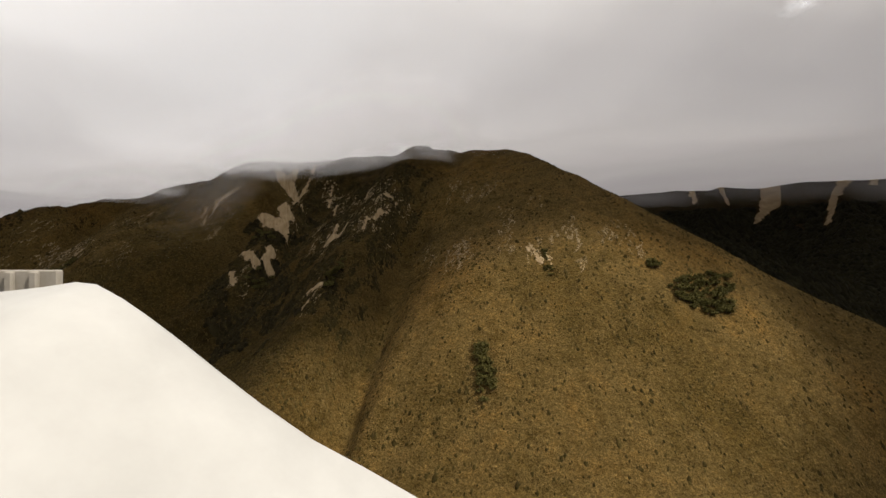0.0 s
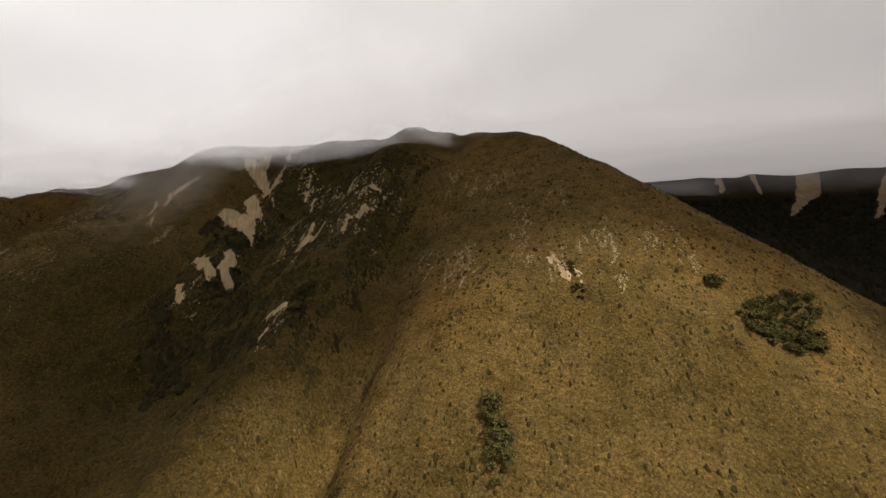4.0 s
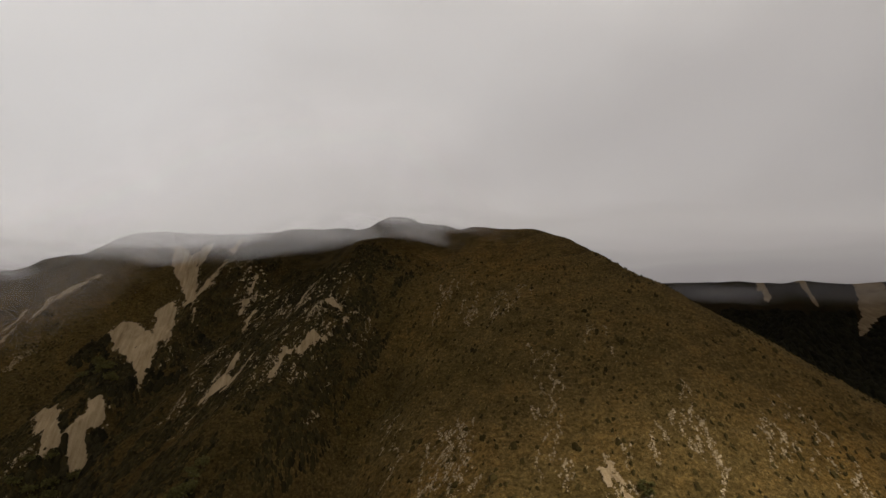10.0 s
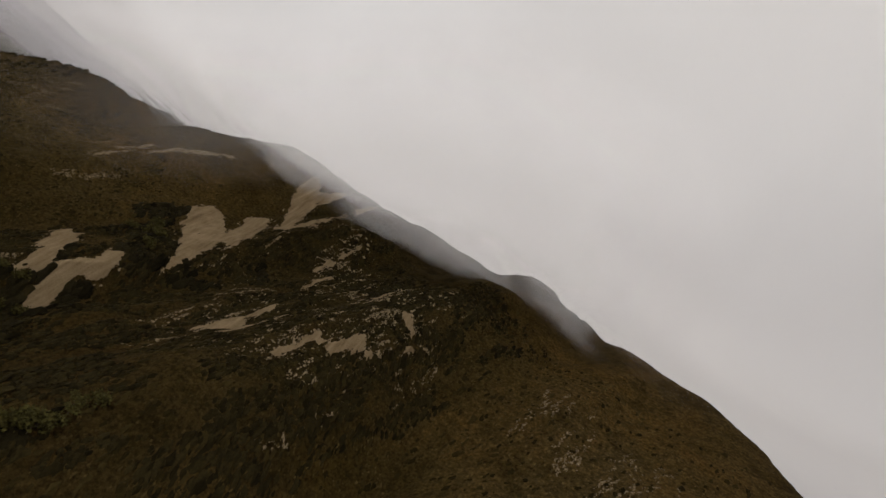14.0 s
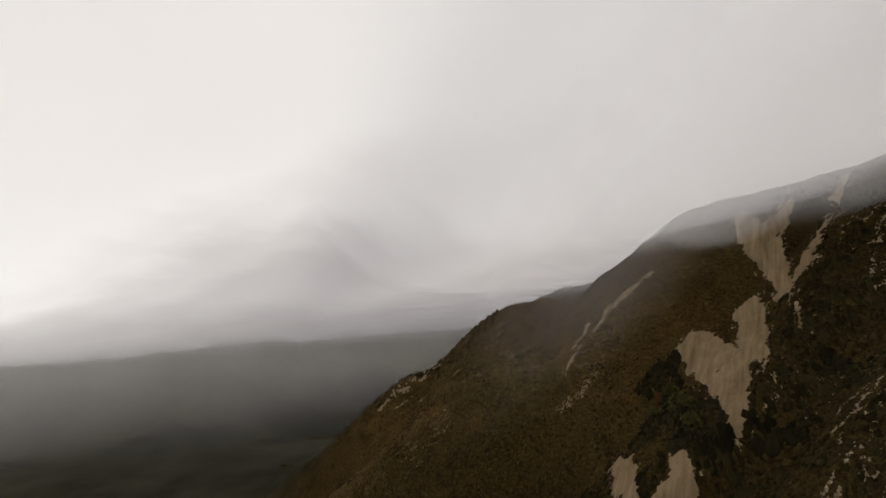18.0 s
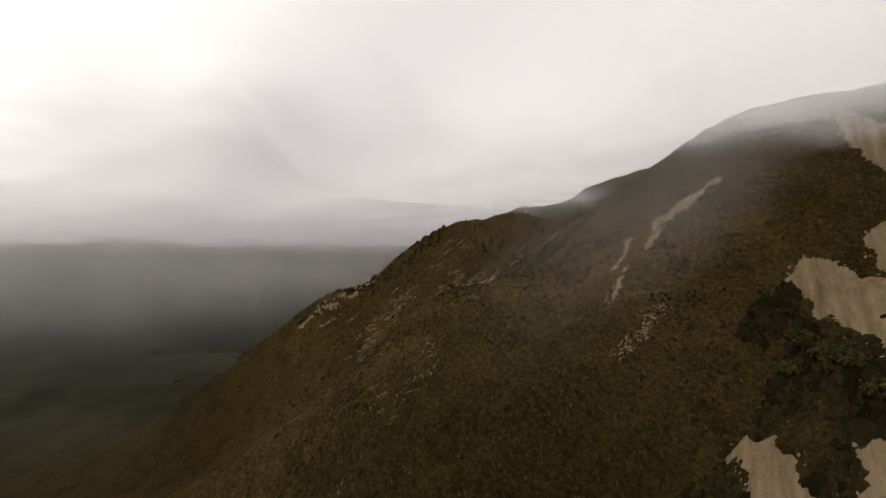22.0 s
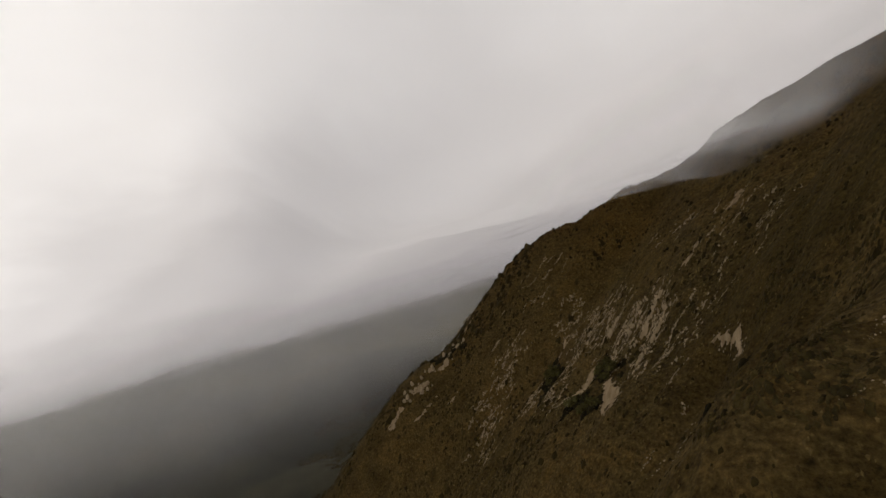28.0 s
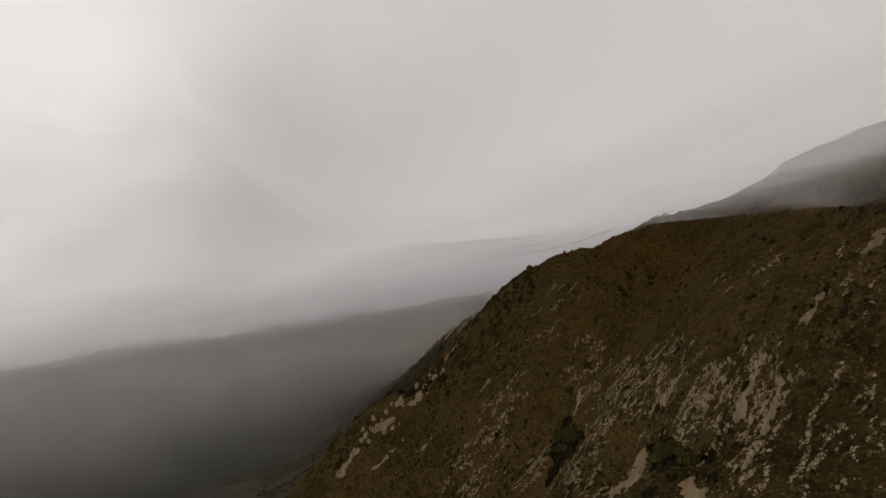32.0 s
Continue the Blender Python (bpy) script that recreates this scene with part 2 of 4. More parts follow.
GROUND = ground_material()
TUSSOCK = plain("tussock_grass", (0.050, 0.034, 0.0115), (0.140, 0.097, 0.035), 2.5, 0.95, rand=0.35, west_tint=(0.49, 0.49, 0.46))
SHRUB = plain("shrub_leaves", (0.016, 0.0115, 0.0035), (0.046, 0.033, 0.010), 2.0, 0.9, rand=0.4)
HEATH = plain("heath_leaves", (0.0095, 0.0072, 0.0026), (0.032, 0.0240, 0.0082), 1.8, 0.9, rand=0.45)
SCRUB = plain("dark_scrub_leaves", (0.0055, 0.0045, 0.0020), (0.023, 0.0180, 0.0070), 1.6, 0.9, rand=0.45)
# the shrub colour again, with the far mountain's shade put into it
SHADED_SCRUB = plain("shaded_dark_scrub", (0.004, 0.004, 0.0018), (0.017, 0.015, 0.007), 0.8, 0.95, rand=0.4)
LEAF = plain("bush_leaves", (0.026, 0.024, 0.006), (0.078, 0.068, 0.020), 1.2, 0.8, rand=0.4)
BARK = plain("bush_bark", (0.05, 0.04, 0.03), (0.14, 0.11, 0.08), 6.0)
SCREE = scree_material()
ROCK = plain("grey_rock", (0.11, 0.082, 0.046), (0.29, 0.225, 0.138), 1.5, 0.9, 0.7, 0.2, rand=0.3)
ROAD = plain("gravel_track", (0.08, 0.076, 0.064), (0.14, 0.13, 0.115), 1.0)


# ---- the land, as a plan: s runs along the mountainside, v straight up it ----
def hash01(ix, iy, seed):
    n = (ix.astype(np.int64) * 374761393 + iy.astype(np.int64) * 668265263 + seed * 144665) & 0x7FFFFFFF
    n = ((n ^ (n >> 13)) * 1274126177) & 0x7FFFFFFF
    n = ((n ^ (n >> 16)) * 60493) & 0x7FFFFFFF
    return (n & 0xFFFFF) / 0xFFFFF


def vnoise(x, y, seed=0):
    """Smooth value noise, -1 to 1, one cell per metre of x and y."""
    x, y = np.asarray(x, float), np.asarray(y, float)
    ix, iy = np.floor(x), np.floor(y)
    fx, fy = x - ix, y - iy
    fx, fy = fx * fx * fx * (fx * (6 * fx - 15) + 10), fy * fy * fy * (fy * (6 * fy - 15) + 10)
    a, b = hash01(ix, iy, seed), hash01(ix + 1, iy, seed)
    c, d = hash01(ix, iy + 1, seed), hash01(ix + 1, iy + 1, seed)
    return 2 * ((a * (1 - fx) + b * fx) * (1 - fy) + (c * (1 - fx) + d * fx) * fy) - 1


def fbm(x, y, octaves=4, seed=0):
    out, amp = 0, 1.0
    for k in range(octaves):
        out = out + amp * vnoise(x * 2**k + 17.3 * k, y * 2**k - 9.1 * k, seed + k)
        amp *= 0.5
    return out


def ramp(x, a, b):
    t = np.clip((x - a) / (b - a), 0, 1)
    return t * t * (3 - 2 * t)


def smax(a, b, k):
    h = np.clip(0.5 + 0.5 * (a - b) / k, 0, 1)
    return b * (1 - h) + a * h + k * h * (1 - h)


# How far the mountainside stands out from (or in behind) its plain slope, along s.
SPURS = [(-900, -330), (-400, -190), (-200, -110), (-110, -72), (-45, -34), (-13, -17), (26, -3), (58, 1), (84, 1),
         (106, -8), (126, -17), (142, -2), (160, 8), (187, -3), (208, -4), (228, 7), (244, 10), (262, 20), (286, 32), (310, 36), (334, 23),
         (366, 9), (400, 5), (436, -2), (470, -8), (488, -13), (510, 2), (540, 16), (570, 18), (600, 12), (650, -2), (726, -14), (810, -30), (890, -38), (966, -46), (1040, -90), (1200, -190), (2500, -600)]

# The height of the crest, along s.
CREST = [(-900, -150), (-300, 40), (-170, 94), (-110, 125), (-73, 147), (-37, 169), (-20, 180), (0, 193), (20, 206), (42, 220),
         (57, 235), (78, 250), (95, 259), (130, 262), (400, 255), (425, 248), (450, 243), (480, 234), (510, 224), (545, 210), (594, 196), (650, 184), (726, 171), (780, 148), (830, 118), (890, 84), (966, 50), (1040, 20), (2500, 0)]


def curve(x, knots):
    """A smooth line through the knots (Hermite, slopes from the neighbours)."""
    kx, ky = np.array(knots, float).T
    m = np.gradient(ky, kx)
    i = np.clip(np.searchsorted(kx, x) - 1, 0, len(kx) - 2)
    w = kx[i + 1] - kx[i]
    t = np.clip((x - kx[i]) / w, 0, 1)
    return ((2 * t**3 - 3 * t**2 + 1) * ky[i] + (t**3 - 2 * t**2 + t) * w * m[i]
            + (3 * t**2 - 2 * t**3) * ky[i + 1] + (t**3 - t**2) * w * m[i + 1])


def to_sv(x, y):
    return -0.9321 * x + 0.3622 * y, 0.3622 * x + 0.9321 * y


def to_xy(s, v):
    return -0.9321 * s + 0.3622 * v, 0.3622 * s + 0.9321 * v


# Gullies: s and v of the lower end, s and v of the upper end, depth, half width.
GULLIES = [(118, 150, 140, 330, 9, 9), (206, 190, 218, 300, 5, 7), (250, 290, 256, 350, 3, 6), (350, 160, 362, 250, 5, 8),
           (455, 170, 468, 280, 3, 9)]


def height(x, y, rough_land=True):
    x, y = np.asarray(x, float), np.asarray(y, float)
    s, v = to_sv(x, y)
    k = 1.0 if rough_land else 0.0
    vw = v + 6 * fbm(s / 90, v / 90, 2, 11)
    slope = 150 + 0.75 * (vw - 250)
    front = ramp(s, 135, 90)
    slope = slope - front * 0.27 * np.clip(245 - vw, 0, 200)
    h = slope + curve(s, SPURS) + 12 * np.exp(-((s - 316) / 26) ** 2) * ramp(v, 262, 200)
    h = h + 16 * np.exp(-((s - 560) / 40) ** 2) * ramp(v, 235, 175) - 9 * np.exp(-((s - 530) / 35) ** 2) * ramp(v, 265, 310)
    for s0, v0, s1, v1, deep, wide in GULLIES:
        t = np.clip(((s - s0) * (s1 - s0) + (v - v0) * (v1 - v0)) / ((s1 - s0) ** 2 + (v1 - v0) ** 2), 0, 1)
        off = np.hypot(s - s0 - t * (s1 - s0), v - v0 - t * (v1 - v0)) + 2.5 * fbm(s / 14, v / 14, 2, 5)
        h = h - k * deep * np.exp(-(off / wide) ** 2) * ramp(v, 335, 305)
    h = h + 16 * np.exp(-((s - 120) / 20) ** 2) * ramp(v, 290, 335)
    back = np.interp(s, (540, 594, 650, 726, 810, 890, 966), (345, 322, 312, 294, 264, 220, 190))
    crest = curve(s, CREST) - (0.3 + 0.35 * ramp(s, 540, 620)) * np.clip(vw - back, 0, None) - 0.5 * np.clip(vw - 400, 0, None)
    h = -smax(-h, -crest, 7)
    near = ramp(np.hypot(x + 100, y - 300), 900, 300)
    rough = ramp(s, 90, 170)
    h = h + k * 2.2 * fbm(s / 30, v / 42, 3, 3) * (0.45 + rough) + k * near * rough * 1.4 * (0.5 - np.abs(fbm(s / 7, v / 20, 3, 8)))
    h = h + k * near * 0.35 * fbm(x / 3.2, y / 3.2, 2, 21)
    # the mountain across the valley to the east, the hills to the west, and the valley floor
    w = 0.6 * x + 0.8 * y
    east = 222 + 0.72 * (w - 653) + 14 * (1 - 2 * np.abs(fbm(x / 120 - y / 160, w / 300, 3, 31)))
    east = -smax(-east, -(330 - 0.1 * np.clip(w - 820, 0, None)), 8)
    rib = curve(s, CREST) + 14 + 0.16 * np.clip(-s, 0, 160) - 0.9 * np.abs(v - 470) + 3 * fbm(s / 25, v / 25, 3, 61)  # a rough rib behind the spur
    h = smax(h, rib - 4 * np.clip(s - 10, 0, None), 6)
    h = smax(h, east, 12)
    west = 0.30 * (-x - 0.25 * y - 900) + 30 * fbm(x / 300, y / 300, 4, 41)
    north = 0.30 * (y - 1150) + 30 * fbm(x / 330, y / 330, 4, 47)
    far = smax(west, north, 30)
    far = -smax(-far, -(300 - 0.05 * np.clip(np.hypot(x, y) - 2500, 0, None) + 10 * fbm(x / 200, y / 200, 3, 43)), 14)
    h = smax(h, far, 20)
    floor = 42 + 9 * fbm(x / 160, y / 160, 4, 51)
    return smax(h, floor, 18)


def mesh_object(name, verts, faces, mat, smooth=True, parent=None):
    """One mesh object from arrays of corners and of faces that all have as many corners."""
    verts, faces = np.asarray(verts, np.float32), np.asarray(faces, np.int32)
    me = bpy.data.meshes.new(name)
    n = faces.shape[1]
    me.vertices.add(len(verts))
    me.vertices.foreach_set("co", verts.ravel())
    me.loops.add(faces.size)
    me.loops.foreach_set("vertex_index", faces.ravel())
    me.polygons.add(len(faces))
    me.polygons.foreach_set("loop_start", np.arange(len(faces), dtype=np.int32) * n)
    me.update(calc_edges=True)
    me.polygons.foreach_set("use_smooth", np.full(len(faces), smooth))
    me.materials.append(mat)
    ob = new(name, me)
    ob.parent = parent
    return ob


def lines(*stretches):
    """Grid lines: (from, to, step) one after another."""
    out = []
    for a, b, step in stretches:
        out += list(np.arange(a, b, step))
    return np.array(out + [stretches[-1][1]])


def sheet(xs, ys, z_of):
    gx, gy = np.meshgrid(xs, ys, indexing="ij")
    gz = z_of(gx, gy)
    nx, ny = len(xs), len(ys)
    ids = np.arange(nx * ny).reshape(nx, ny)
    faces = np.stack([ids[:-1, :-1], ids[1:, :-1], ids[1:, 1:], ids[:-1, 1:]], -1).reshape(-1, 4)
    return np.stack([gx, gy, gz], -1).reshape(-1, 3), faces


# ---- the ground: one sheet to the horizon ----
XS = lines((-4600, -1600, 120), (-1600, -760, 30), (-760, -440, 7), (-440, 220, 2.2), (220, 480, 6), (480, 1000, 25), (1000, 3000, 120))
YS = lines((-2500, -300, 120), (-300, 90, 20), (90, 130, 6), (130, 470, 2.2), (470, 800, 7), (800, 1600, 30), (1600, 4600, 120))
gv, gf = sheet(XS, YS, height)
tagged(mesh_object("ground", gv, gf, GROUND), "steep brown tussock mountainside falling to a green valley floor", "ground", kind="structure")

# ---- cloud: it hides the upper slopes and the far valley in thin layers, one behind the other ----
def sun_shade_cloud_material():
    """Thick cloud out of view, added to block the sun, with one gap through which it falls on the front of the spur."""
    m = bpy.data.materials.new("sun_shade_cloud")
    m.use_nodes = True
    t = m.node_tree
    t.nodes.clear()
    p = place(t)
    ox, oy = (HIGH - 170) / math.tan(el) * math.sin(az), (HIGH - 170) / math.tan(el) * math.cos(az)
    uneven = maths(t, "MULTIPLY_ADD", noise_node(t, p, 0.016, 4), 1.0, -0.5)

    def gap_at(s, v, wide, deep, ragged):
        gx, gy = to_xy(s, v)
        axes = []
        for ax, size in (((-0.9321, 0.3622, 0), wide), ((0.3622, 0.9321, 0), deep)):
            n = node(t, "ShaderNodeVectorMath")
            n.operation = "DOT_PRODUCT"
            n.inputs[1].default_value = ax
            link(t, p, n.inputs[0])
            mid = ax[0] * (gx + ox) + ax[1] * (gy + oy)
            axes.append(maths(t, "POWER", maths(t, "ABSOLUTE", maths(t, "DIVIDE", maths(t, "SUBTRACT", n.outputs["Value"], mid), size)), 2.0))
        return maths(t, "ADD", maths(t, "SQRT", maths(t, "ADD", *axes)), maths(t, "MULTIPLY", uneven, ragged))

    r = gap_at(-50.0, 110.0, 158.0, 192.0, 0.8)
    a = node(t, "ShaderNodeMapRange")
    a.interpolation_type = "SMOOTHSTEP"
    a.inputs["From Min"].default_value, a.inputs["From Max"].default_value = 0.75, 1.15
    link(t, r, a.inputs["Value"])
    d = node(t, "ShaderNodeBsdfDiffuse", Color=(0.75, 0.75, 0.75, 1))
    tr = node(t, "ShaderNodeBsdfTranslucent", Color=(0.75, 0.75, 0.75, 1))
    dt = node(t, "ShaderNodeMixShader", Fac=0.42)
    link(t, d.outputs[0], dt.inputs[1])
    link(t, tr.outputs[0], dt.inputs[2])
    clear = node(t, "ShaderNodeBsdfTransparent")
    mix = node(t, "ShaderNodeMixShader")
    link(t, a.outputs[0], mix.inputs[0])
    link(t, clear.outputs[0], mix.inputs[1])
    link(t, dt.outputs[0], mix.inputs[2])
    link(t, mix.outputs[0], node(t, "ShaderNodeOutputMaterial").inputs["Surface"])
    return m


def mist_material(name, most, wisp, through_light):
    """Mist, uneven in wisps."""
    m = bpy.data.materials.new(name)
    m.use_nodes = True
    t = m.node_tree
    t.nodes.clear()
    p = place(t)
    n1, n2 = noise_node(t, p, 0.012, 5, 0.6), noise_node(t, p, 0.05, 5, 0.65)
    uneven = maths(t, "MULTIPLY_ADD", n1, 2.4 * wisp, maths(t, "MULTIPLY_ADD", n2, 2.0 * wisp, 1 - 2.2 * wisp))
    dense = node(t, "ShaderNodeAttribute")
    dense.attribute_name = "mist_cover"
    a = maths(t, "MULTIPLY", maths(t, "MULTIPLY", dense.outputs["Fac"], uneven), most, clamp=True)
    a = maths(t, "MINIMUM", a, 0.24)
    d = node(t, "ShaderNodeBsdfDiffuse", Color=(0.985, 0.98, 0.98, 1))
    tr = node(t, "ShaderNodeBsdfTranslucent", Color=(0.985, 0.98, 0.98, 1))
    dt = node(t, "ShaderNodeMixShader", Fac=through_light)
    link(t, d.outputs[0], dt.inputs[1])
    link(t, tr.outputs[0], dt.inputs[2])
    mix = node(t, "ShaderNodeMixShader")
    link(t, a, mix.inputs[0])
    link(t, node(t, "ShaderNodeBsdfTransparent").outputs[0], mix.inputs[1])
    link(t, dt.outputs[0], mix.inputs[2])
    link(t, mix.outputs[0], node(t, "ShaderNodeOutputMaterial").inputs["Surface"])
    return m


def bank_height(x, y):
    """The underside of the cloud: high over the mountain's face, low on its crest, and sinking into the valley in the distance."""
    gone = np.hypot(x + 60, y - 240)
    away = ramp(gone, 350, 900)
    near = 300 - 60 * ramp(y + 0.1 * x, 250, 345)
    along = to_sv(x, y)[0]
    near = near + 21 * np.exp(-((along - 160) / 62) ** 2) - 9 * ramp(along, 200, 290) * ramp(y + 0.1 * x, 280, 345)
    return near + (224 - near) * away - 100 * ramp(gone, 850, 1600) + 7 * fbm(x / 130, y / 130, 3, 73) * (1 - 0.5 * away)


def soft(name, label, x, y, z, cover, most, wisp, through_light):
    """One thin layer of mist; it thins out where its cover, given for each vertex, falls to nothing."""
    ids = np.arange(x.size).reshape(x.shape)
    f = np.stack([ids[:-1, :-1], ids[1:, :-1], ids[1:, 1:], ids[:-1, 1:]], -1).reshape(-1, 4)
    ob = mesh_object(name, np.stack([x, y, z], -1).reshape(-1, 3), f, mist_material(name, most, wisp, through_light))
    ob.data.attributes.new("mist_cover", "FLOAT", "POINT").data.foreach_set("value", cover.ravel().astype(np.float32))
    return tagged(ob, label, "mist", kind="stuff")


# cloud that clings to the upper slopes: thin layers under the bank that dip to the mountainside and thin out where they come near it
gs, gt = np.meshgrid(np.arange(72, 548, 6.0), np.arange(236, 700, 6.0), indexing="ij")
gx, gy = to_xy(gs, gt)
land = height(gx, gy, False)
lower = 9 * fbm(gx / 160, gy / 160, 2, 201) + 17 * np.exp(-((gs - 160) / 62) ** 2) - 9 * ramp(gs, 190, 280) 
rim = ramp(gs, 78, 150) * ramp(gs, 540, 400) * ramp(gt, 240, 282) * ramp(gt, 690, 560)
rising = 0.33 * np.clip(300 - gt, 0, None) + 0.5 * np.clip(130 - gs, 0, None) + 0.3 * np.clip(gs - 400, 0, None)
bank = bank_height(gx, gy)
for k in range(4):
    gz = -smax(-(217 + 5.0 * k + lower + rising), -(bank - 14 + 3 * k), 14)
    ragged = 20 * fbm(gx / 55, gy / 55, 3, 205 + k) + 8 * fbm(gx / 18, gy / 18, 2, 209 + k)
    soft("hill_cloud", "white cloud hanging on the upper mountainside", gx, gy, gz, rim * ramp(gz - land + ragged, 0, 48), 0.36, 0.35, 0.99)
# the same on the mountain across the eastern valley
gt, gw = np.meshgrid(np.arange(-260, 1300, 14.0), np.arange(380, 900, 10.0), indexing="ij")
gx, gy = 0.6 * gw + 0.8 * gt, 0.8 * gw - 0.6 * gt
gz = -smax(-(208 + 0.35 * np.clip(640 - gw, 0, None) + 7 * fbm(gx / 120, gy / 120, 2, 215)), 12 - bank_height(gx, gy), 14)
soft("hill_cloud", "white cloud hanging on the far mountain", gx, gy, gz,
     ramp(gz - height(gx, gy, False) + 30 * fbm(gx / 70, gy / 70, 3, 216), 0, 75) * ramp(gw, 548, 610) * ramp(gt, -240, -140) * ramp(gt, 1280, 1000), 0.2, 0.3, 0.99)
# haze across the mountainside and in the valley, thicker upwards and with distance
up = np.linspace(0, 330, 67)
for k, (s0, v0, most, base, top) in enumerate(((262.0, 196.0, 0.24, 40.0, 150.0), (640.0, -500.0, 0.14, 40.0, 180.0))):
    gt, gz = np.meshgrid(np.linspace(v0, 620, 150), up, indexing="ij")
    gx, gy = to_xy(s0 + 0.0003 * (gt - 250) ** 2 + 6 * fbm(gt / 120, gz / 120, 2, 211 + k), gt)
    soft("slope_haze", "thin haze in front of the farther slopes", gx, gy, gz,
         ramp(gz, base, top) * ramp(gz, 250, 190) * ramp(gt, v0 + 2, v0 + 95) * ramp(gt, 600, 420) * ramp(gz - height(gx, gy, False), 0, 34), most, 0.25, 0.5)
for k in range(2):
    gt, gz = np.meshgrid(np.radians(np.linspace(95, 285, 160)), np.linspace(0, 260, 66), indexing="ij")
    wide = 700 + 130 * k + 12 * fbm(gt * 5, gz / 120, 2, 221 + k)
    gx, gy = -60 + wide * np.cos(gt), 240 + wide * np.sin(gt)
    soft("valley_haze", "grey haze that closes the far valley", gx, gy, gz,
         ramp(gz + 16 * fbm(gt * 10, gz / 60, 3, 223 + k), 30, 185) * ramp(bank_height(gx, gy) - gz, 0, 30) * ramp(gt, 1.66, 2.0) * ramp(gz - height(gx, gy, False), 0, 30), 0.23, 0.1, 0.5)


def bank_material():
    """Cloud seen from below: bright at its ragged edge, greyer farther in, the dimming put into its colour."""
    m = bpy.data.materials.new("cloud_bank")
    m.use_nodes = True
    t = m.node_tree
    t.nodes.clear()
    p = place(t)
    sp = node(t, "ShaderNodeSeparateXYZ")
    link(t, p, sp.inputs[0])
    px, py = sp.outputs["X"], sp.outputs["Y"]
    # the ragged southern edge, with one notch, swings out of sight to the south over the western valley
    off = maths(t, "DIVIDE", maths(t, "SUBTRACT", px, 8.0), 36.0)
    notch = maths(t, "MULTIPLY", maths(t, "POWER", 2.718, maths(t, "MULTIPLY", maths(t, "MULTIPLY", off, off), -1.0)), -30.0)
    swing = node(t, "ShaderNodeMapRange")
    swing.interpolation_type = "SMOOTHSTEP"
    for key, value in zip(("From Min", "From Max", "To Min", "To Max"), (-165.0, -235.0, 0.0, 520.0)):
        swing.inputs[key].default_value = value
    link(t, px, swing.inputs["Value"])
    ragged = maths(t, "MULTIPLY_ADD", noise_node(t, p, 0.017, 8, 0.56), 100.0, maths(t, "ADD", maths(t, "ADD", py, swing.outputs[0]), notch))
    edge = node(t, "ShaderNodeMapRange")
    edge.interpolation_type = "SMOOTHSTEP"
    edge.inputs["From Min"].default_value, edge.inputs["From Max"].default_value = 272.0, 290.0
    link(t, ragged, edge.inputs["Value"])
    low = node(t, "ShaderNodeMapRange")
    low.interpolation_type = "SMOOTHSTEP"
    low.inputs["From Min"].default_value, low.inputs["From Max"].default_value = 150.0, 206.0
    link(t, maths(t, "MULTIPLY_ADD", noise_node(t, p, 0.006, 4, 0.6), 40.0, maths(t, "SUBTRACT", sp.outputs["Z"], 20.0)), low.inputs["Value"])
    gone = node(t, "ShaderNodeVectorMath")
    gone.operation = "DISTANCE"
    gone.inputs[1].default_value = (-120.0, 200.0, 300.0)
    link(t, p, gone.inputs[0])
    north = node(t, "ShaderNodeVectorMath")
    north.operation = "DOT_PRODUCT"
    north.inputs[1].default_value = (0.20, 0.80, 0.0)
    link(t, p, north.inputs[0])
    # distance inwards; it drives the dimming that is put into the colour below
    thick = maths(t, "ADD", maths(t, "MULTIPLY_ADD", gone.outputs["Value"], 0.75, maths(t, "SUBTRACT", north.outputs["Value"], 200.0)),
                  maths(t, "MULTIPLY_ADD", noise_node(t, p, 0.006, 4, 0.5), 150.0, -75.0))
    depth = node(t, "ShaderNodeMapRange")
    depth.inputs["From Min"].default_value, depth.inputs["From Max"].default_value = 0.0, 1600.0
    link(t, thick, depth.inputs["Value"])
    col = ramp_node(t, depth.outputs[0], [(0.055, (0.97, 0.958, 0.95)), (0.094, (0.88, 0.862, 0.852)), (0.14, (0.69, 0.67, 0.664)), (0.19, (0.57, 0.551, 0.547)), (0.32, (0.42, 0.402, 0.402)), (0.44, (0.35, 0.335, 0.338)), (0.75, (0.29, 0.276, 0.282))], True)
    d, tr = node(t, "ShaderNodeBsdfDiffuse"), node(t, "ShaderNodeBsdfTranslucent")
    dt = node(t, "ShaderNodeMixShader", Fac=0.9)
    for n, k in ((d, 1), (tr, 2)):
        link(t, col, n.inputs["Color"])
        link(t, n.outputs[0], dt.inputs[k])
    mix = node(t, "ShaderNodeMixShader")
    link(t, maths(t, "MULTIPLY", edge.outputs[0], low.outputs[0]), mix.inputs[0])
    link(t, node(t, "ShaderNodeBsdfTransparent").outputs[0], mix.inputs[1])
    link(t, dt.outputs[0], mix.inputs[2])
    link(t, mix.outputs[0], node(t, "ShaderNodeOutputMaterial").inputs["Surface"])
    return m


bv_, bf_ = sheet(lines((-4500, -1800, 160), (-1800, 900, 22), (900, 2900, 160)), lines((-1500, 170, 60), (170, 1900, 22), (1900, 4500, 160)), bank_height)
tagged(mesh_object("cloud_bank", bv_, bf_, bank_material()), "white cloud bank with a billowing edge over the mountain", "cloud", kind="stuff")

# unseen layer, added to shade all the land but the front spur
HIGH = 1500.0
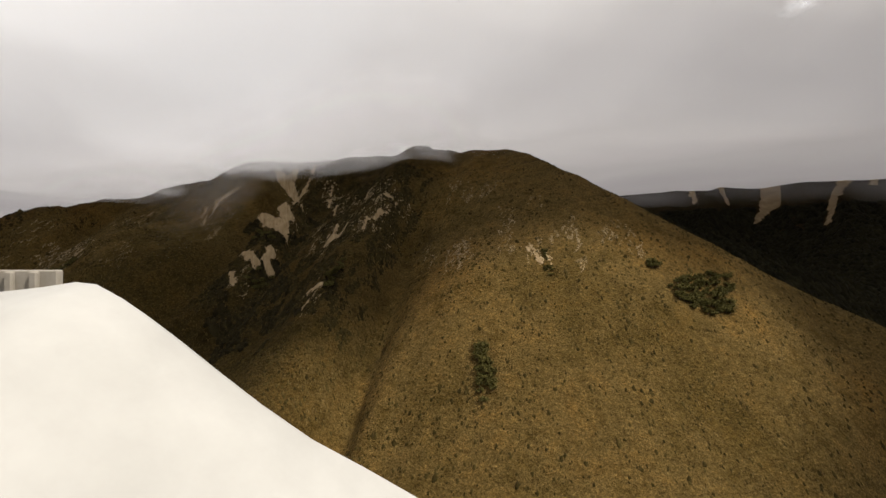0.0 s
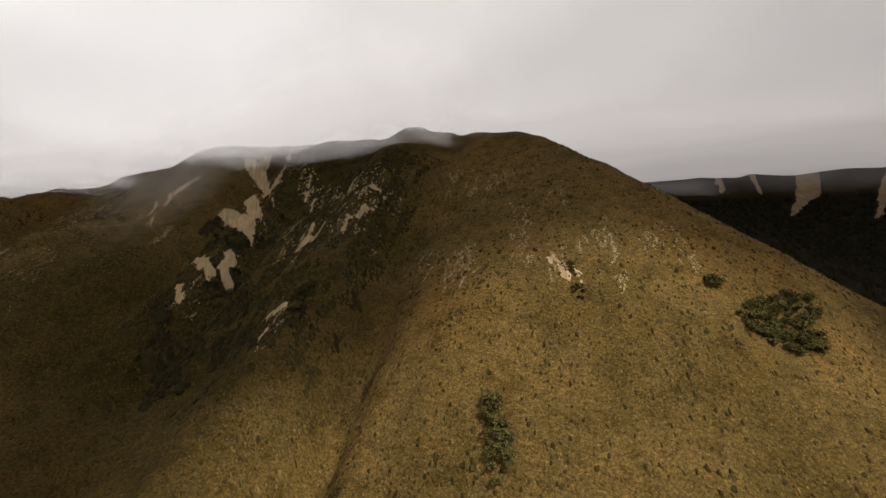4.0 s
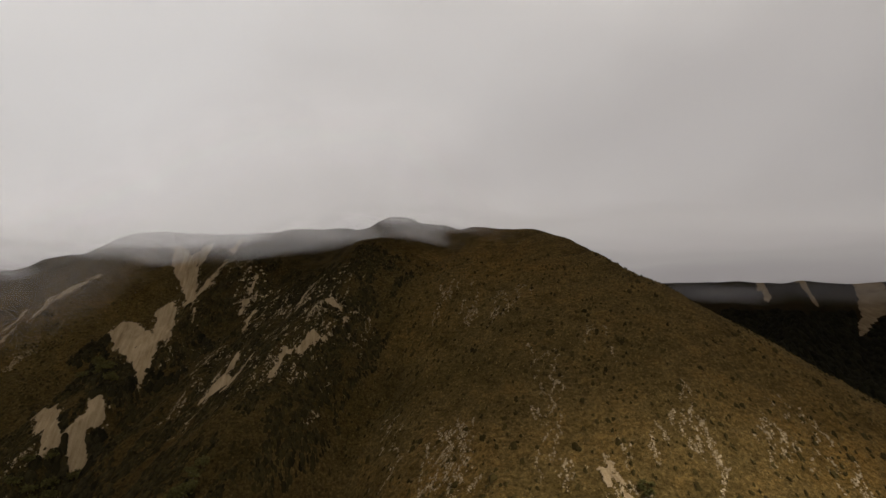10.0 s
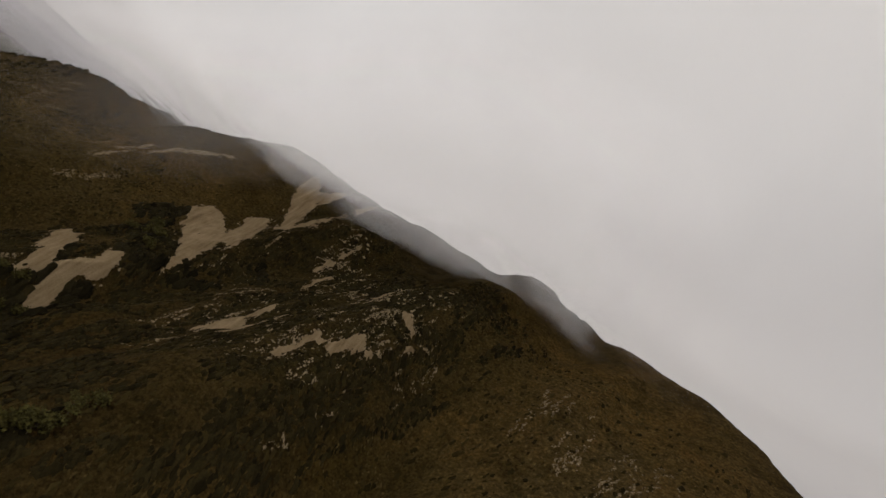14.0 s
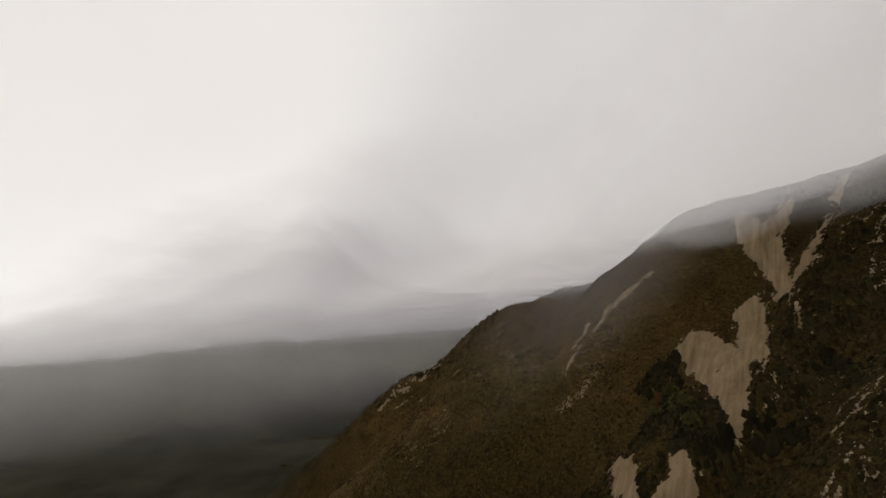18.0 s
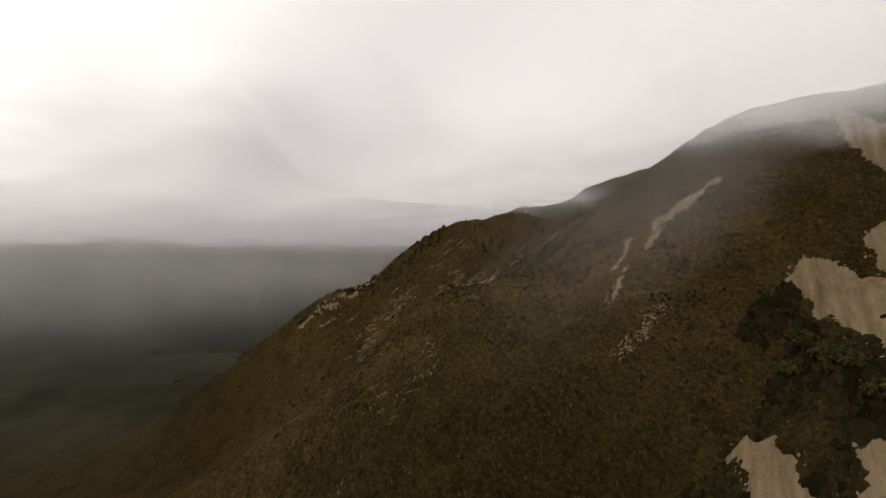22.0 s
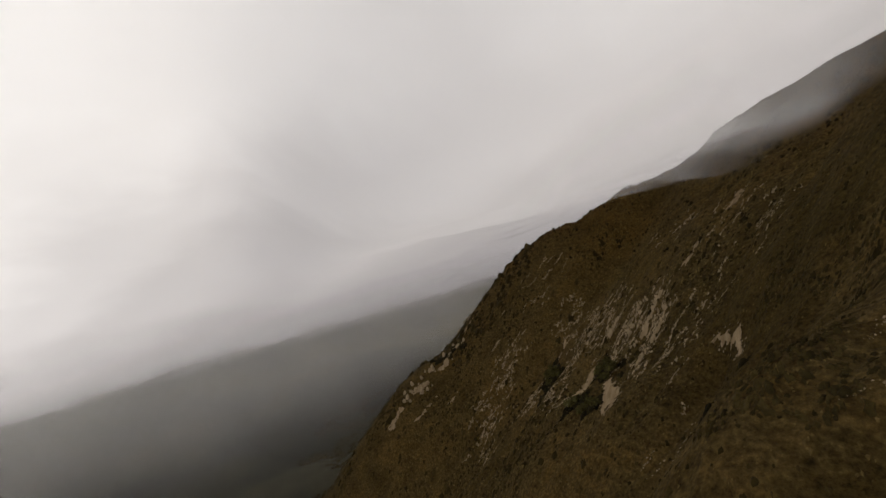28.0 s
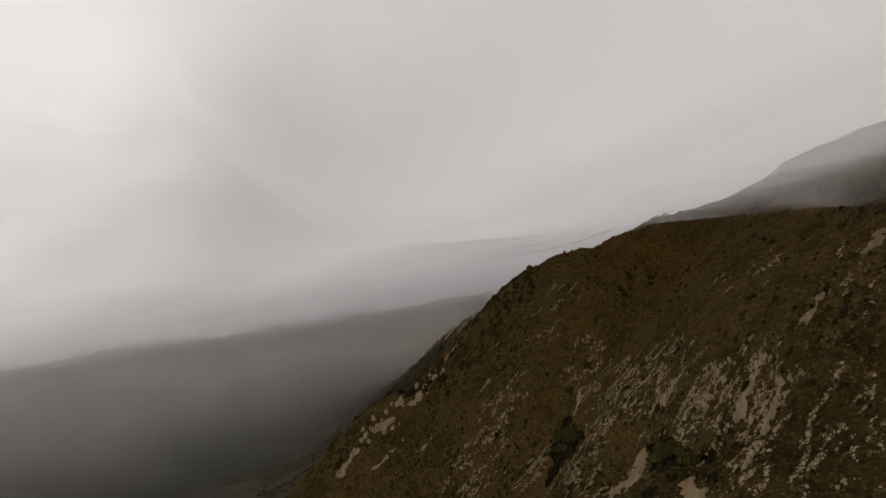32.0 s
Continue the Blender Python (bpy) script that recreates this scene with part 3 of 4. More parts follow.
hv, hf = sheet(np.linspace(-900, 3000, 60), np.linspace(-1500, 950, 40), lambda x, y: HIGH + 60 * fbm(x / 500, y / 500, 3, 71))
tagged(mesh_object("sun_shade_cloud", hv, hf, sun_shade_cloud_material()), "unseen high cloud layer added to keep the sun off all but the spur", "cloud", kind="stuff")

# ---- loose cover: built as arrays, one mesh for what nobody could count ----
rng = np.random.default_rng(7)


def grounded(s, v):
    x, y = to_xy(s, v)
    return x, y, height(x, y)


def blob(rings, around, seed, squash=1.0, jag=0.25):
    """A small uneven clump: rings of corners from the foot to a top, as corners and triangles."""
    r = np.random.default_rng(seed)
    pts = []
    for k in range(rings):
        a = k / rings * math.pi / 2
        for j in range(around):
            th = 2 * math.pi * (j + 0.5 * (k % 2)) / around
            rad = math.cos(a) * (1 + jag * r.uniform(-1, 1))
            pts.append((rad * math.cos(th), rad * math.sin(th), squash * (math.sin(a) * (1 + jag * r.uniform(-1, 1)) - 0.12 * (k == 0))))
    pts.append((0, 0, squash * (1 + jag * r.uniform(-1, 1))))
    tri = []
    for k in range(rings - 1):
        for j in range(around):
            a, b = k * around + j, k * around + (j + 1) % around
            c, d = a + around, b + around
            tri += [(a, b, c), (b, d, c)]
    top = rings * around
    tri += [((rings - 1) * around + j, (rings - 1) * around + (j + 1) % around, top) for j in range(around)]
    return np.array(pts), np.array(tri)


def strewn(name, label, category, s, v, size, shapes, mat, smooth=True, tall=(0.8, 1.2), sink=0.1):
    """Many clumps on the ground in one mesh."""
    x, y, z = grounded(s, v)
    verts, faces, start = [], [], 0
    pick = rng.integers(0, len(shapes), len(x))
    for k, (pts, tri) in enumerate(shapes):
        m = pick == k
        n = int(m.sum())
        if not n:
            continue
        turn = rng.uniform(0, 2 * math.pi, n)
        c, q = np.cos(turn)[:, None], np.sin(turn)[:, None]
        wide = size[m][:, None] * rng.uniform(0.75, 1.25, (n, 1))
        deep = size[m][:, None] * rng.uniform(0.75, 1.25, (n, 1))
        px, py = pts[:, 0] * wide, pts[:, 1] * deep
        pz = pts[:, 2] * size[m][:, None] * rng.uniform(*tall, (n, 1)) - sink * size[m][:, None]
        co = np.stack([x[m][:, None] + px * c - py * q, y[m][:, None] + px * q + py * c, z[m][:, None] + pz], -1)
        # the foot follows the slope
        slope_x = (height(x[m] + 1, y[m]) - height(x[m] - 1, y[m]))[:, None] / 2
        slope_y = (height(x[m], y[m] + 1) - height(x[m], y[m] - 1))[:, None] / 2
        co[..., 2] += slope_x * (co[..., 0] - x[m][:, None]) + slope_y * (co[..., 1] - y[m][:, None])
        verts.append(co.reshape(-1, 3))
        faces.append((tri[None] + (start + np.arange(n) * len(pts))[:, None, None]).reshape(-1, 3))
        start += n * len(pts)
    return tagged(mesh_object(name, np.concatenate(verts), np.concatenate(faces), mat, smooth), label, category, kind="stuff")


def capsule(s, v, caps):
    """How far inside the tapered strips (s, v, half width at both ends) a place lies, in metres."""
    best = np.full(np.shape(s), -1e3)
    for s0, v0, r0, s1, v1, r1 in caps:
        t = np.clip(((s - s0) * (s1 - s0) + (v - v0) * (v1 - v0)) / max((s1 - s0) ** 2 + (v1 - v0) ** 2, 1e-6), 0, 1)
        best = np.maximum(best, r0 + t * (r1 - r0) - np.hypot(s - s0 - t * (s1 - s0), v - v0 - t * (v1 - v0)))
    return best


# ---- bare slips of pale scree, as strips: s, v, half width at the upper and the lower end ----
BOWL = [(250, 284, 6.5, 235, 280, 7.4), (247, 300, 4.3, 231, 285, 4.6), (234, 279, 6.9, 224, 273, 3.1), (224, 273, 3.1, 219, 268, 0.7)]
TWIN = [(235, 247, 3.3, 230, 245, 3.0), (230, 245, 2.6, 222, 242, 2.4), (237, 247, 2.5, 239, 245, 0.7), (224, 256, 2.9, 220, 254, 2.8),
        (221, 252, 2.4, 220, 248, 3.3), (220, 248, 3.1, 214, 246, 2.6)]
CHUTE = [(272, 324, 3.0, 263, 320, 5.5), (262, 333, 3.0, 258, 318, 5.5), (258, 318, 5.5, 247, 312, 3.4), (247, 312, 2.6, 235, 304, 1.0), (233, 303, 0.7, 226, 296, 0.5)]
SPLIT = [(191, 288, 0.9, 187, 275, 2.9), (178, 282, 0.7, 180, 271, 2.4), (185, 276, 3.1, 189, 270, 0.9)]
DARKS = [(157, 291, 2.0, 158, 285, 2.0), (158, 285, 1.6, 163, 281, 1.0), (154, 295, 1.0, 154, 292, 1.0), (162, 306, 1.5, 156, 307, 1.3), (152, 306, 0.9, 152, 303, 0.9)]
UPPER = [(236, 314, 0.7, 241, 305, 1.6), (244, 331, 1.1, 238, 312, 1.9), (252, 352, 0.9, 248, 338, 1.5), (210, 318, 0.6, 204, 304, 1.2), (222, 330, 0.7, 214, 312, 1.3),
         (198, 326, 0.6, 193, 312, 1.2), (184, 322, 0.7, 180, 310, 1.3)]
LOW = [(160, 222, 2.0, 166, 218, 1.8), (231, 231, 2.0, 226, 226, 1.6), (163, 282, 0.8, 160, 271, 1.4), (161, 212, 1.1, 162, 207, 1.1)]
SCAR = [(45, 257, 0.7, 43, 253, 1.9), (43, 253, 1.8, 41, 249, 0.7), (40, 258, 0.5, 38, 255, 1.1), (38, 255, 0.9, 36, 250, 0.5), (49, 263, 0.6, 47, 260, 0.9), (51, 262, 0.5, 49, 258, 0.5)]
TAN = [(285, 292, 0.9, 285, 281, 1.6), (285, 281, 1.5, 288, 274, 1.7), (288, 274, 1.9, 282, 266, 0.9), (291, 267, 0.8, 285, 258, 0.8), (282, 258, 0.7, 276, 250, 0.6)]
PALE = [(430, 254, 0.8, 426, 247, 2.3), (426, 247, 2.1, 425, 241, 1.4), (407, 246, 1.6, 398, 242, 2.5), (398, 242, 2.8, 391, 237, 2.3), (439, 245, 0.8, 436, 240, 0.7), (429, 242, 0.9, 421, 236, 1.0)]
ARC = [(369, 259, 1.0, 362, 258, 1.0), (362, 258, 0.9, 357, 254, 0.7), (403, 289, 0.9, 403, 283, 1.1), (400, 308, 1.8, 400, 304, 1.8)]
RIBS = [(409, 275, 0.6, 407, 263, 0.9), (401, 270, 0.6, 399, 261, 0.8), (400, 262, 0.5, 397, 252, 0.5), (435, 273, 0.6, 435, 266, 0.6), (486, 269, 0.8, 477, 260, 1.0), (413, 270, 0.4, 412, 261, 0.7),
        (405, 268, 0.4, 403, 258, 0.6)]
EAST = [(-192, 706, 9, -174, 638, 11), (-171, 639, 9.6, -151, 612, 2.6), (-252, 643, 7.3, -205, 579, 3.8), (-125, 648, 4.1, -127, 630, 2.7), (-282, 649, 6.1, -262, 620, 4.3),
        (-310, 690, 6, -290, 640, 4), (-90, 690, 5, -95, 640, 4)]
DESCENT = [(553, 219, 1.6, 551, 213, 2.2), (566, 244, 1.2, 564, 237, 1.6), (549, 202, 2.2, 546, 194, 2.4), (541, 183, 2.2, 538, 176, 2.0), (574, 262, 1.0, 572, 255, 1.2),
           (560, 228, 0.8, 556, 222, 0.9), (535, 205, 0.6, 530, 190, 0.8), (528, 222, 0.6, 524, 206, 0.7)]
CRAGGY = [(640, 302, 2, 636, 290, 2.5), (655, 300, 2, 650, 288, 3), (668, 302, 2, 662, 286, 2.5), (684, 300, 2, 680, 288, 3), (700, 300, 2, 694, 284, 3), (716, 300, 2, 710, 288, 2.5),
          (736, 296, 2, 730, 282, 3), (756, 290, 2, 750, 278, 3), (776, 283, 2, 770, 272, 3), (800, 270, 2, 794, 258, 2), (822, 256, 2, 816, 246, 2)]


def scree(label, caps, cell, seed, rough=1.3, holes=0.25):
    """Bare ground with a ragged rim, lying in the slope like a shallow tongue of stones."""
    c = np.array(caps)
    pad = 4
    s0, s1 = min(c[:, 0].min(), c[:, 3].min()) - pad - c[:, 2].max(), max(c[:, 0].max(), c[:, 3].max()) + pad + c[:, 2].max()
    v0, v1 = min(c[:, 1].min(), c[:, 4].min()) - pad - c[:, 2].max(), max(c[:, 1].max(), c[:, 4].max()) + pad + c[:, 2].max()
    gs, gvv = np.meshgrid(np.arange(s0, s1, cell), np.arange(v0, v1, cell), indexing="ij")
    k = cell / 0.5
    ps, pv = gs + 0.3 * cell * vnoise(gs / cell * 1.7, gvv / cell * 1.7, seed), gvv + 0.3 * cell * vnoise(gs / cell * 1.7, gvv / cell * 1.7, seed + 9)
    inside = capsule(ps, pv, caps) + rough * k**0.5 * 0.75 * fbm(ps / (2.4 * k), pv / (3.6 * k), 3, seed)
    inside = np.where(vnoise(ps / (1.6 * k), pv / (2.2 * k), seed + 4) > 1 - holes, inside - 1.2, inside)
    x, y, z = grounded(ps, pv)
    z = z + np.clip(inside, -0.4, 0.5) * 0.45 + 0.16 + 0.12 * fbm(ps / 1.1, pv / 2.6, 3, seed + 3)
    n0, n1 = gs.shape
    ids = np.arange(n0 * n1).reshape(n0, n1)
    f = np.stack([ids[:-1, :-1], ids[:-1, 1:], ids[1:, 1:], ids[1:, :-1]], -1).reshape(-1, 4)
    f = f[(inside.ravel()[f] > -0.15).all(1)]
    used = np.unique(f)
    back = np.full(n0 * n1, -1)
    back[used] = np.arange(len(used))
    co = np.stack([x, y, z], -1).reshape(-1, 3)[used]
    ob = tagged(mesh_object("scree_slip", co, back[f], SCREE), label, "scree", kind="stuff")
    return ob


scree("broad heart-shaped slip of bare tan scree", BOWL, 0.45, 101, holes=0.12)
scree("two joined tongues of bare tan earth", TWIN, 0.4, 102, holes=0.2)
scree("pale gravel chute running down a gully", CHUTE, 0.45, 103, holes=0.15)
scree("forked patch of bare grey scree", SPLIT, 0.4, 104, holes=0.15)
scree("small patches of bare pale stones", DARKS, 0.35, 105)
scree("narrow streaks of pale scree below the cloud", UPPER, 0.4, 106)
scree("pale stony banks beside the gully", LOW, 0.4, 107)
scree("small scar of bare pale earth in tussock", SCAR, 0.3, 108)
scree("ragged streak of bare orange-tan earth", TAN, 0.35, 109)
scree("ragged pale slips above a dark gully", PALE, 0.35, 111)
scree("small arc of bare tan earth", ARC, 0.3, 112)
scree("narrow ribs of bare pale rock debris", RIBS, 0.3, 113)
scree("grey scree runs on the shaded far mountain", EAST, 1.6, 114)
scree("small pale slips along the falling ridge", DESCENT, 0.6, 115)
scree("pale bare rock faces on the far craggy ridge", CRAGGY, 1.0, 116)
ALL_BARE = BOWL + TWIN + CHUTE + SPLIT + DARKS + UPPER + LOW + SCAR + TAN + PALE + ARC + RIBS

# ---- stony streaks: s and v of the upper end, of the lower end, spread, how many ----
STREAKS = [(112, 342, 114, 321, 5, 10), (83, 333, 88, 315, 5, 16), (104, 330, 100, 318, 6, 14), (55, 309, 48, 304, 2, 5), (92, 278, 84, 255, 4, 30), (97, 270, 88, 248, 4, 22),
           (67, 281, 59, 261, 4, 18), (122, 283, 109, 265, 5, 12), (28, 290, 23, 268, 4, 20), (10, 292, 8, 276, 4, 12), (-2, 298, -6, 278, 4, 16), (22, 261, 16, 254, 3, 8), (50, 266, 46, 258, 4, 14),
           (72, 300, 68, 285, 8, 10), (40, 285, 34, 270, 6, 10), (228, 334, 205, 312, 10, 60), (205, 330, 190, 306, 10, 60), (185, 330, 172, 306, 9, 60), (170, 330, 158, 300, 8, 60), (160, 300, 152, 275, 7, 50), (186, 300, 170, 262, 9, 50), (205, 296, 186, 262, 8, 40),
           (176, 300, 168, 275, 8, 26), (200, 300, 192, 280, 8, 20), (150, 320, 146, 300, 6, 18), (225, 300, 215, 280, 5, 12), (165, 235, 160, 205, 6, 16), (225, 245, 218, 225, 8, 22),
           (300, 290, 292, 262, 7, 16), (275, 275, 270, 252, 6, 10), (305, 250, 300, 228, 7, 16), (290, 214, 284, 188, 4, 16), (300, 214, 293, 196, 4, 10), (316, 205, 311, 186, 5, 8), (494, 290, 486, 268, 8, 34), (471, 285, 455, 258, 8, 60),
           (450, 285, 440, 262, 8, 56), (424, 278, 420, 256, 7, 70), (408, 280, 400, 254, 6, 60), (385, 275, 380, 250, 7, 30), (508, 240, 490, 215, 9, 50), (478, 255, 474, 235, 6, 40), (452, 258, 444, 232, 9, 50), (520, 262, 508, 240, 9, 36), (372, 300, 368, 275, 8, 14),
           (400, 310, 396, 290, 9, 14), (440, 320, 430, 300, 10, 12), (530, 300, 518, 270, 9, 18), (365, 250, 358, 230, 6, 12)]
rs, rv, rz = [], [], []
for s0, v0, s1, v1, spread, many in STREAKS:
    for _ in range(many):
        a = rng.uniform(0, 1)
        cs, cvv = s0 + a * (s1 - s0) + rng.normal(0, spread * 0.75), v0 + a * (v1 - v0) + rng.normal(0, 2)
        long = rng.uniform(1.5, 8.5)
        n = int(long * rng.uniform(5.0, 8.0))
        along = np.linspace(0, 1, n)
        lean = rng.uniform(-0.25, 0.25)
        rs.append(cs + lean * long * along + np.cumsum(rng.normal(0, 0.26, n)) + rng.normal(0, 0.16, n))
        rv.append(cvv - long * along + rng.normal(0, 0.15, n))
        rz.append(rng.gamma(3, 0.055, n).clip(0.07, 0.36) * (1 - 0.5 * np.abs(along - 0.4)))
def finer(s, size):
    """The cover of the middle spur is finer than the rest."""
    return size * (1 - 0.45 * ramp(s, 235, 285) + 0.75 * ramp(s, 350, 395))


STONES = [blob(2, 5, k, 0.6, 0.4) for k in range(6)]
strewn("loose_stones", "pale angular stones strewn in streaks down the slope", "stones", np.concatenate(rs), np.concatenate(rv), finer(np.concatenate(rs), np.concatenate(rz)), STONES, ROCK, False)
# stones on the scree itself and at its rims
ss, sv = rng.uniform(130, 450, 60000), rng.uniform(190, 345, 60000)
d = capsule(ss, sv, ALL_BARE)
m = (d > -1.2) & (rng.uniform(0, 1, len(ss)) < 0.55)
strewn("scree_stones", "angular stones lying on bare scree", "stones", ss[m], sv[m], rng.uniform(0.1, 0.38, int(m.sum())), STONES, ROCK, False)

# ---- tussock and low shrubs ----
count = 110000
ts, tv = rng.uniform(-130, 540, count), rng.uniform(172, 350, count)
thick = 0.62 + 0.5 * fbm(ts / 9, tv / 9, 2, 81)
m = (capsule(ts, tv, ALL_BARE) < -0.2) & (rng.uniform(0, 1, count) < thick)
ts, tv = ts[m], tv[m]
TUFTS = [blob(2, 6, 30 + k, 0.9, 0.6) for k in range(8)]
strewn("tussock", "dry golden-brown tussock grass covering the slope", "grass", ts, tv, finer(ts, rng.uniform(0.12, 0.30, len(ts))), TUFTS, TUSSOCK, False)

DARK = [(158, 243, 2.6, 155, 219, 3.0), (214, 248, 9, 217, 238, 8), (178, 227, 3.4, 180, 216, 3.6), (225, 260, 4, 213, 279, 4.5), (245, 267, 6.5, 226, 264, 5), (214, 279, 3.6, 217, 293, 3.8),
        (256, 274, 4, 240, 262, 5), (480, 259, 3.1, 466, 247, 5), (427, 255, 3, 408, 250, 3), (551, 230, 4, 560, 215, 5), (417, 236, 4.4, 403, 236, 4), (205, 215, 8, 200, 195, 9), (240, 226, 6, 212, 204, 7), (199, 236, 4, 176, 192, 5), (166, 206, 3, 160, 186, 4), (350, 240, 4, 348, 205, 6)]
count = 60000
bs, bv = rng.uniform(-130, 560, count), rng.uniform(160, 350, count)
west = ramp(bs, 95, 150)
chance = 0.21 * (1 - west) * (0.6 + 0.5 * fbm(bs / 20, bv / 20, 2, 85)) + west * np.clip(0.40 - 0.17 * ramp(bs, 230, 290) + 0.5 * fbm(bs / 22, bv / 26, 3, 86), 0.06, 1)
m = (capsule(bs, bv, ALL_BARE) < 0.1) & (rng.uniform(0, 1, count) < chance)
bs, bv = bs[m], bv[m]
ds, dv = rng.uniform(110, 570, 90000), rng.uniform(190, 305, 90000)
inside = capsule(ds, dv, DARK) - 2.2 + 5.0 * fbm(ds / 6, dv / 8, 3, 87)
m = (inside > 0) & (capsule(ds, dv, ALL_BARE) < 0.0) & (rng.uniform(0, 1, len(ds)) < 0.6)
ds, dv = ds[m], dv[m]
# closer set, finer shrubs on the end of the spur
ns, nv = rng.uniform(262, 360, 14000), rng.uniform(165, 270, 14000)
m = (capsule(ns, nv, ALL_BARE) < 0) & (fbm(ns / 9, nv / 9, 2, 93) > 0.15)
ns, nv = ns[m], nv[m]
MOUNDS = [blob(2, 7, 50 + k, 0.95, 0.5) for k in range(8)]
size = np.concatenate([finer(bs, rng.gamma(5, 0.062, len(bs)) + 0.14), rng.gamma(4, 0.055, len(ns)) + 0.1])
strewn("low_shrubs", "dark olive low shrubs dotted over the tussock", "shrubs", np.concatenate([bs, ns]), np.concatenate([bv, nv]), size, MOUNDS, SHRUB, False)
strewn("dark_scrub", "dense dark scrub filling the gullies", "shrubs", ds, dv, rng.gamma(5, 0.13, len(ds)) + 0.25, MOUNDS, SCRUB, False)
# low dark heath between the stony streaks of the craggy face
cs, cv = rng.uniform(136, 240, 30000), rng.uniform(205, 345, 30000)
m = (fbm(cs / 5, cv / 11, 3, 95) > -0.06) & (capsule(cs, cv, ALL_BARE) < 0) & (rng.uniform(0, 1, len(cs)) < 0.8)
strewn("low_heath", "low dark heather between stony streaks", "shrubs", cs[m], cv[m], rng.gamma(6, 0.07, int(m.sum())) + 0.12, MOUNDS, HEATH, False)
# round dark shrubs that stand well apart on the front spur
os_, ov = rng.uniform(-130, 118, 2600), rng.uniform(150, 320, 2600)
m = (capsule(os_, ov, ALL_BARE) < 0) & (rng.uniform(0, 1, len(os_)) < 0.5 + 0.6 * fbm(os_ / 25, ov / 25, 2, 97))
strewn("low_shrubs", "round dark shrubs standing apart on the golden spur", "shrubs", os_[m], ov[m], rng.gamma(9, 0.062, int(m.sum())), MOUNDS, SHRUB, False)
CLUMPS = [blob(2, 6, 70 + k, 0.95, 0.45) for k in range(4)]
# scattered shrubs down the falling spur and in the valley behind it
fs, fv = rng.uniform(540, 1150, 26000), rng.uniform(60, 520, 26000)
m = (fbm(fs / 40, fv / 40, 3, 91) > 0.05) & (capsule(fs, fv, DESCENT + CRAGGY) < -0.5)
strewn("low_shrubs", "dark low shrubs on the falling spur", "shrubs", fs[m], fv[m], rng.gamma(4, 0.22, int(m.sum())) + 0.3, CLUMPS, SHRUB, True)
# scrub on the far mountain; the shade there is put into its dark colour
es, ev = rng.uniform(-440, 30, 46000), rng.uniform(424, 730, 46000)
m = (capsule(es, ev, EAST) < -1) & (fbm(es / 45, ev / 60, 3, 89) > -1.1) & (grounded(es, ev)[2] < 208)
strewn("far_scrub", "dark scrub on the far mountain, its shade put into the colour", "shrubs", es[m], ev[m], rng.uniform(1.3, 3.4, int(m.sum())), CLUMPS, SHADED_SCRUB, True)


# ---- bushes that stand out singly ----
def part(name, bm, mat, parent, label=""):
    me = bpy.data.meshes.new(name)
    bm.to_mesh(me)
    bm.free()
    me.materials.append(mat)
    ob = new(name, me)
    ob.parent = parent
    return tagged(ob, label)


def bush(seed, high, wide):
    """A many-stemmed bush: a trunk that forks into limbs, and a crown of small leaf sprays."""
    r = random.Random(seed)
    root = new("bush")
    bm = bmesh.new()

    def limb(a, b, ra, rb):
        axis = (b - a).normalized()
        side = axis.orthogonal().normalized()
        rings = []
        for p, rad in ((a, ra), (b, rb)):
            rings.append([bm.verts.new(p + Matrix.Rotation(k * math.tau / 5, 3, axis) @ side * rad) for k in range(5)])
        for k in range(5):
            bm.faces.new((rings[0][k], rings[0][(k + 1) % 5], rings[1][(k + 1) % 5], rings[1][k]))

    fork = Vector((0, 0, high * 0.3))
    limb(Vector((0, 0, -0.3)), fork, 0.16, 0.11)
    tips = []
    for k in range(7):
        th = k * math.tau / 7 + r.uniform(-0.3, 0.3)
        tip = Vector((math.cos(th) * wide * r.uniform(0.35, 0.7), math.sin(th) * wide * r.uniform(0.35, 0.7), high * r.uniform(0.5, 0.85)))
        limb(fork, tip, 0.08, 0.025)
        tips.append(tip)
    part("trunk", bm, BARK, root)
    bm = bmesh.new()
    for _ in range(330):
        tip = r.choice(tips + [Vector((0, 0, high * 0.75))])
        c = tip + Vector((r.gauss(0, 1), r.gauss(0, 1), r.gauss(0, 0.75))) * wide * 0.27
        c.z = max(c.z, 0.12 * high)
        turn = Euler((r.uniform(-1, 1), r.uniform(-1, 1), r.uniform(0, 6.3))).to_matrix()
        g = r.uniform(0.16, 0.34)
        q = [bm.verts.new(c + turn @ Vector(p) * g) for p in ((-1, -0.5, 0), (0.1, -0.8, 0.25), (1, 0, -0.1), (0.2, 0.8, 0.25), (-0.8, 0.6, -0.1))]
        bm.faces.new(q)
    part("crown", bm, LEAF, root)
    return root


def bush_at(proto, s, v, size):
    x, y, z = (float(q) for q in grounded(s, v))
    return pose(x, y, z - 0.1, 0, 0, random.uniform(0, 360)) @ Matrix.Scale(size, 4)


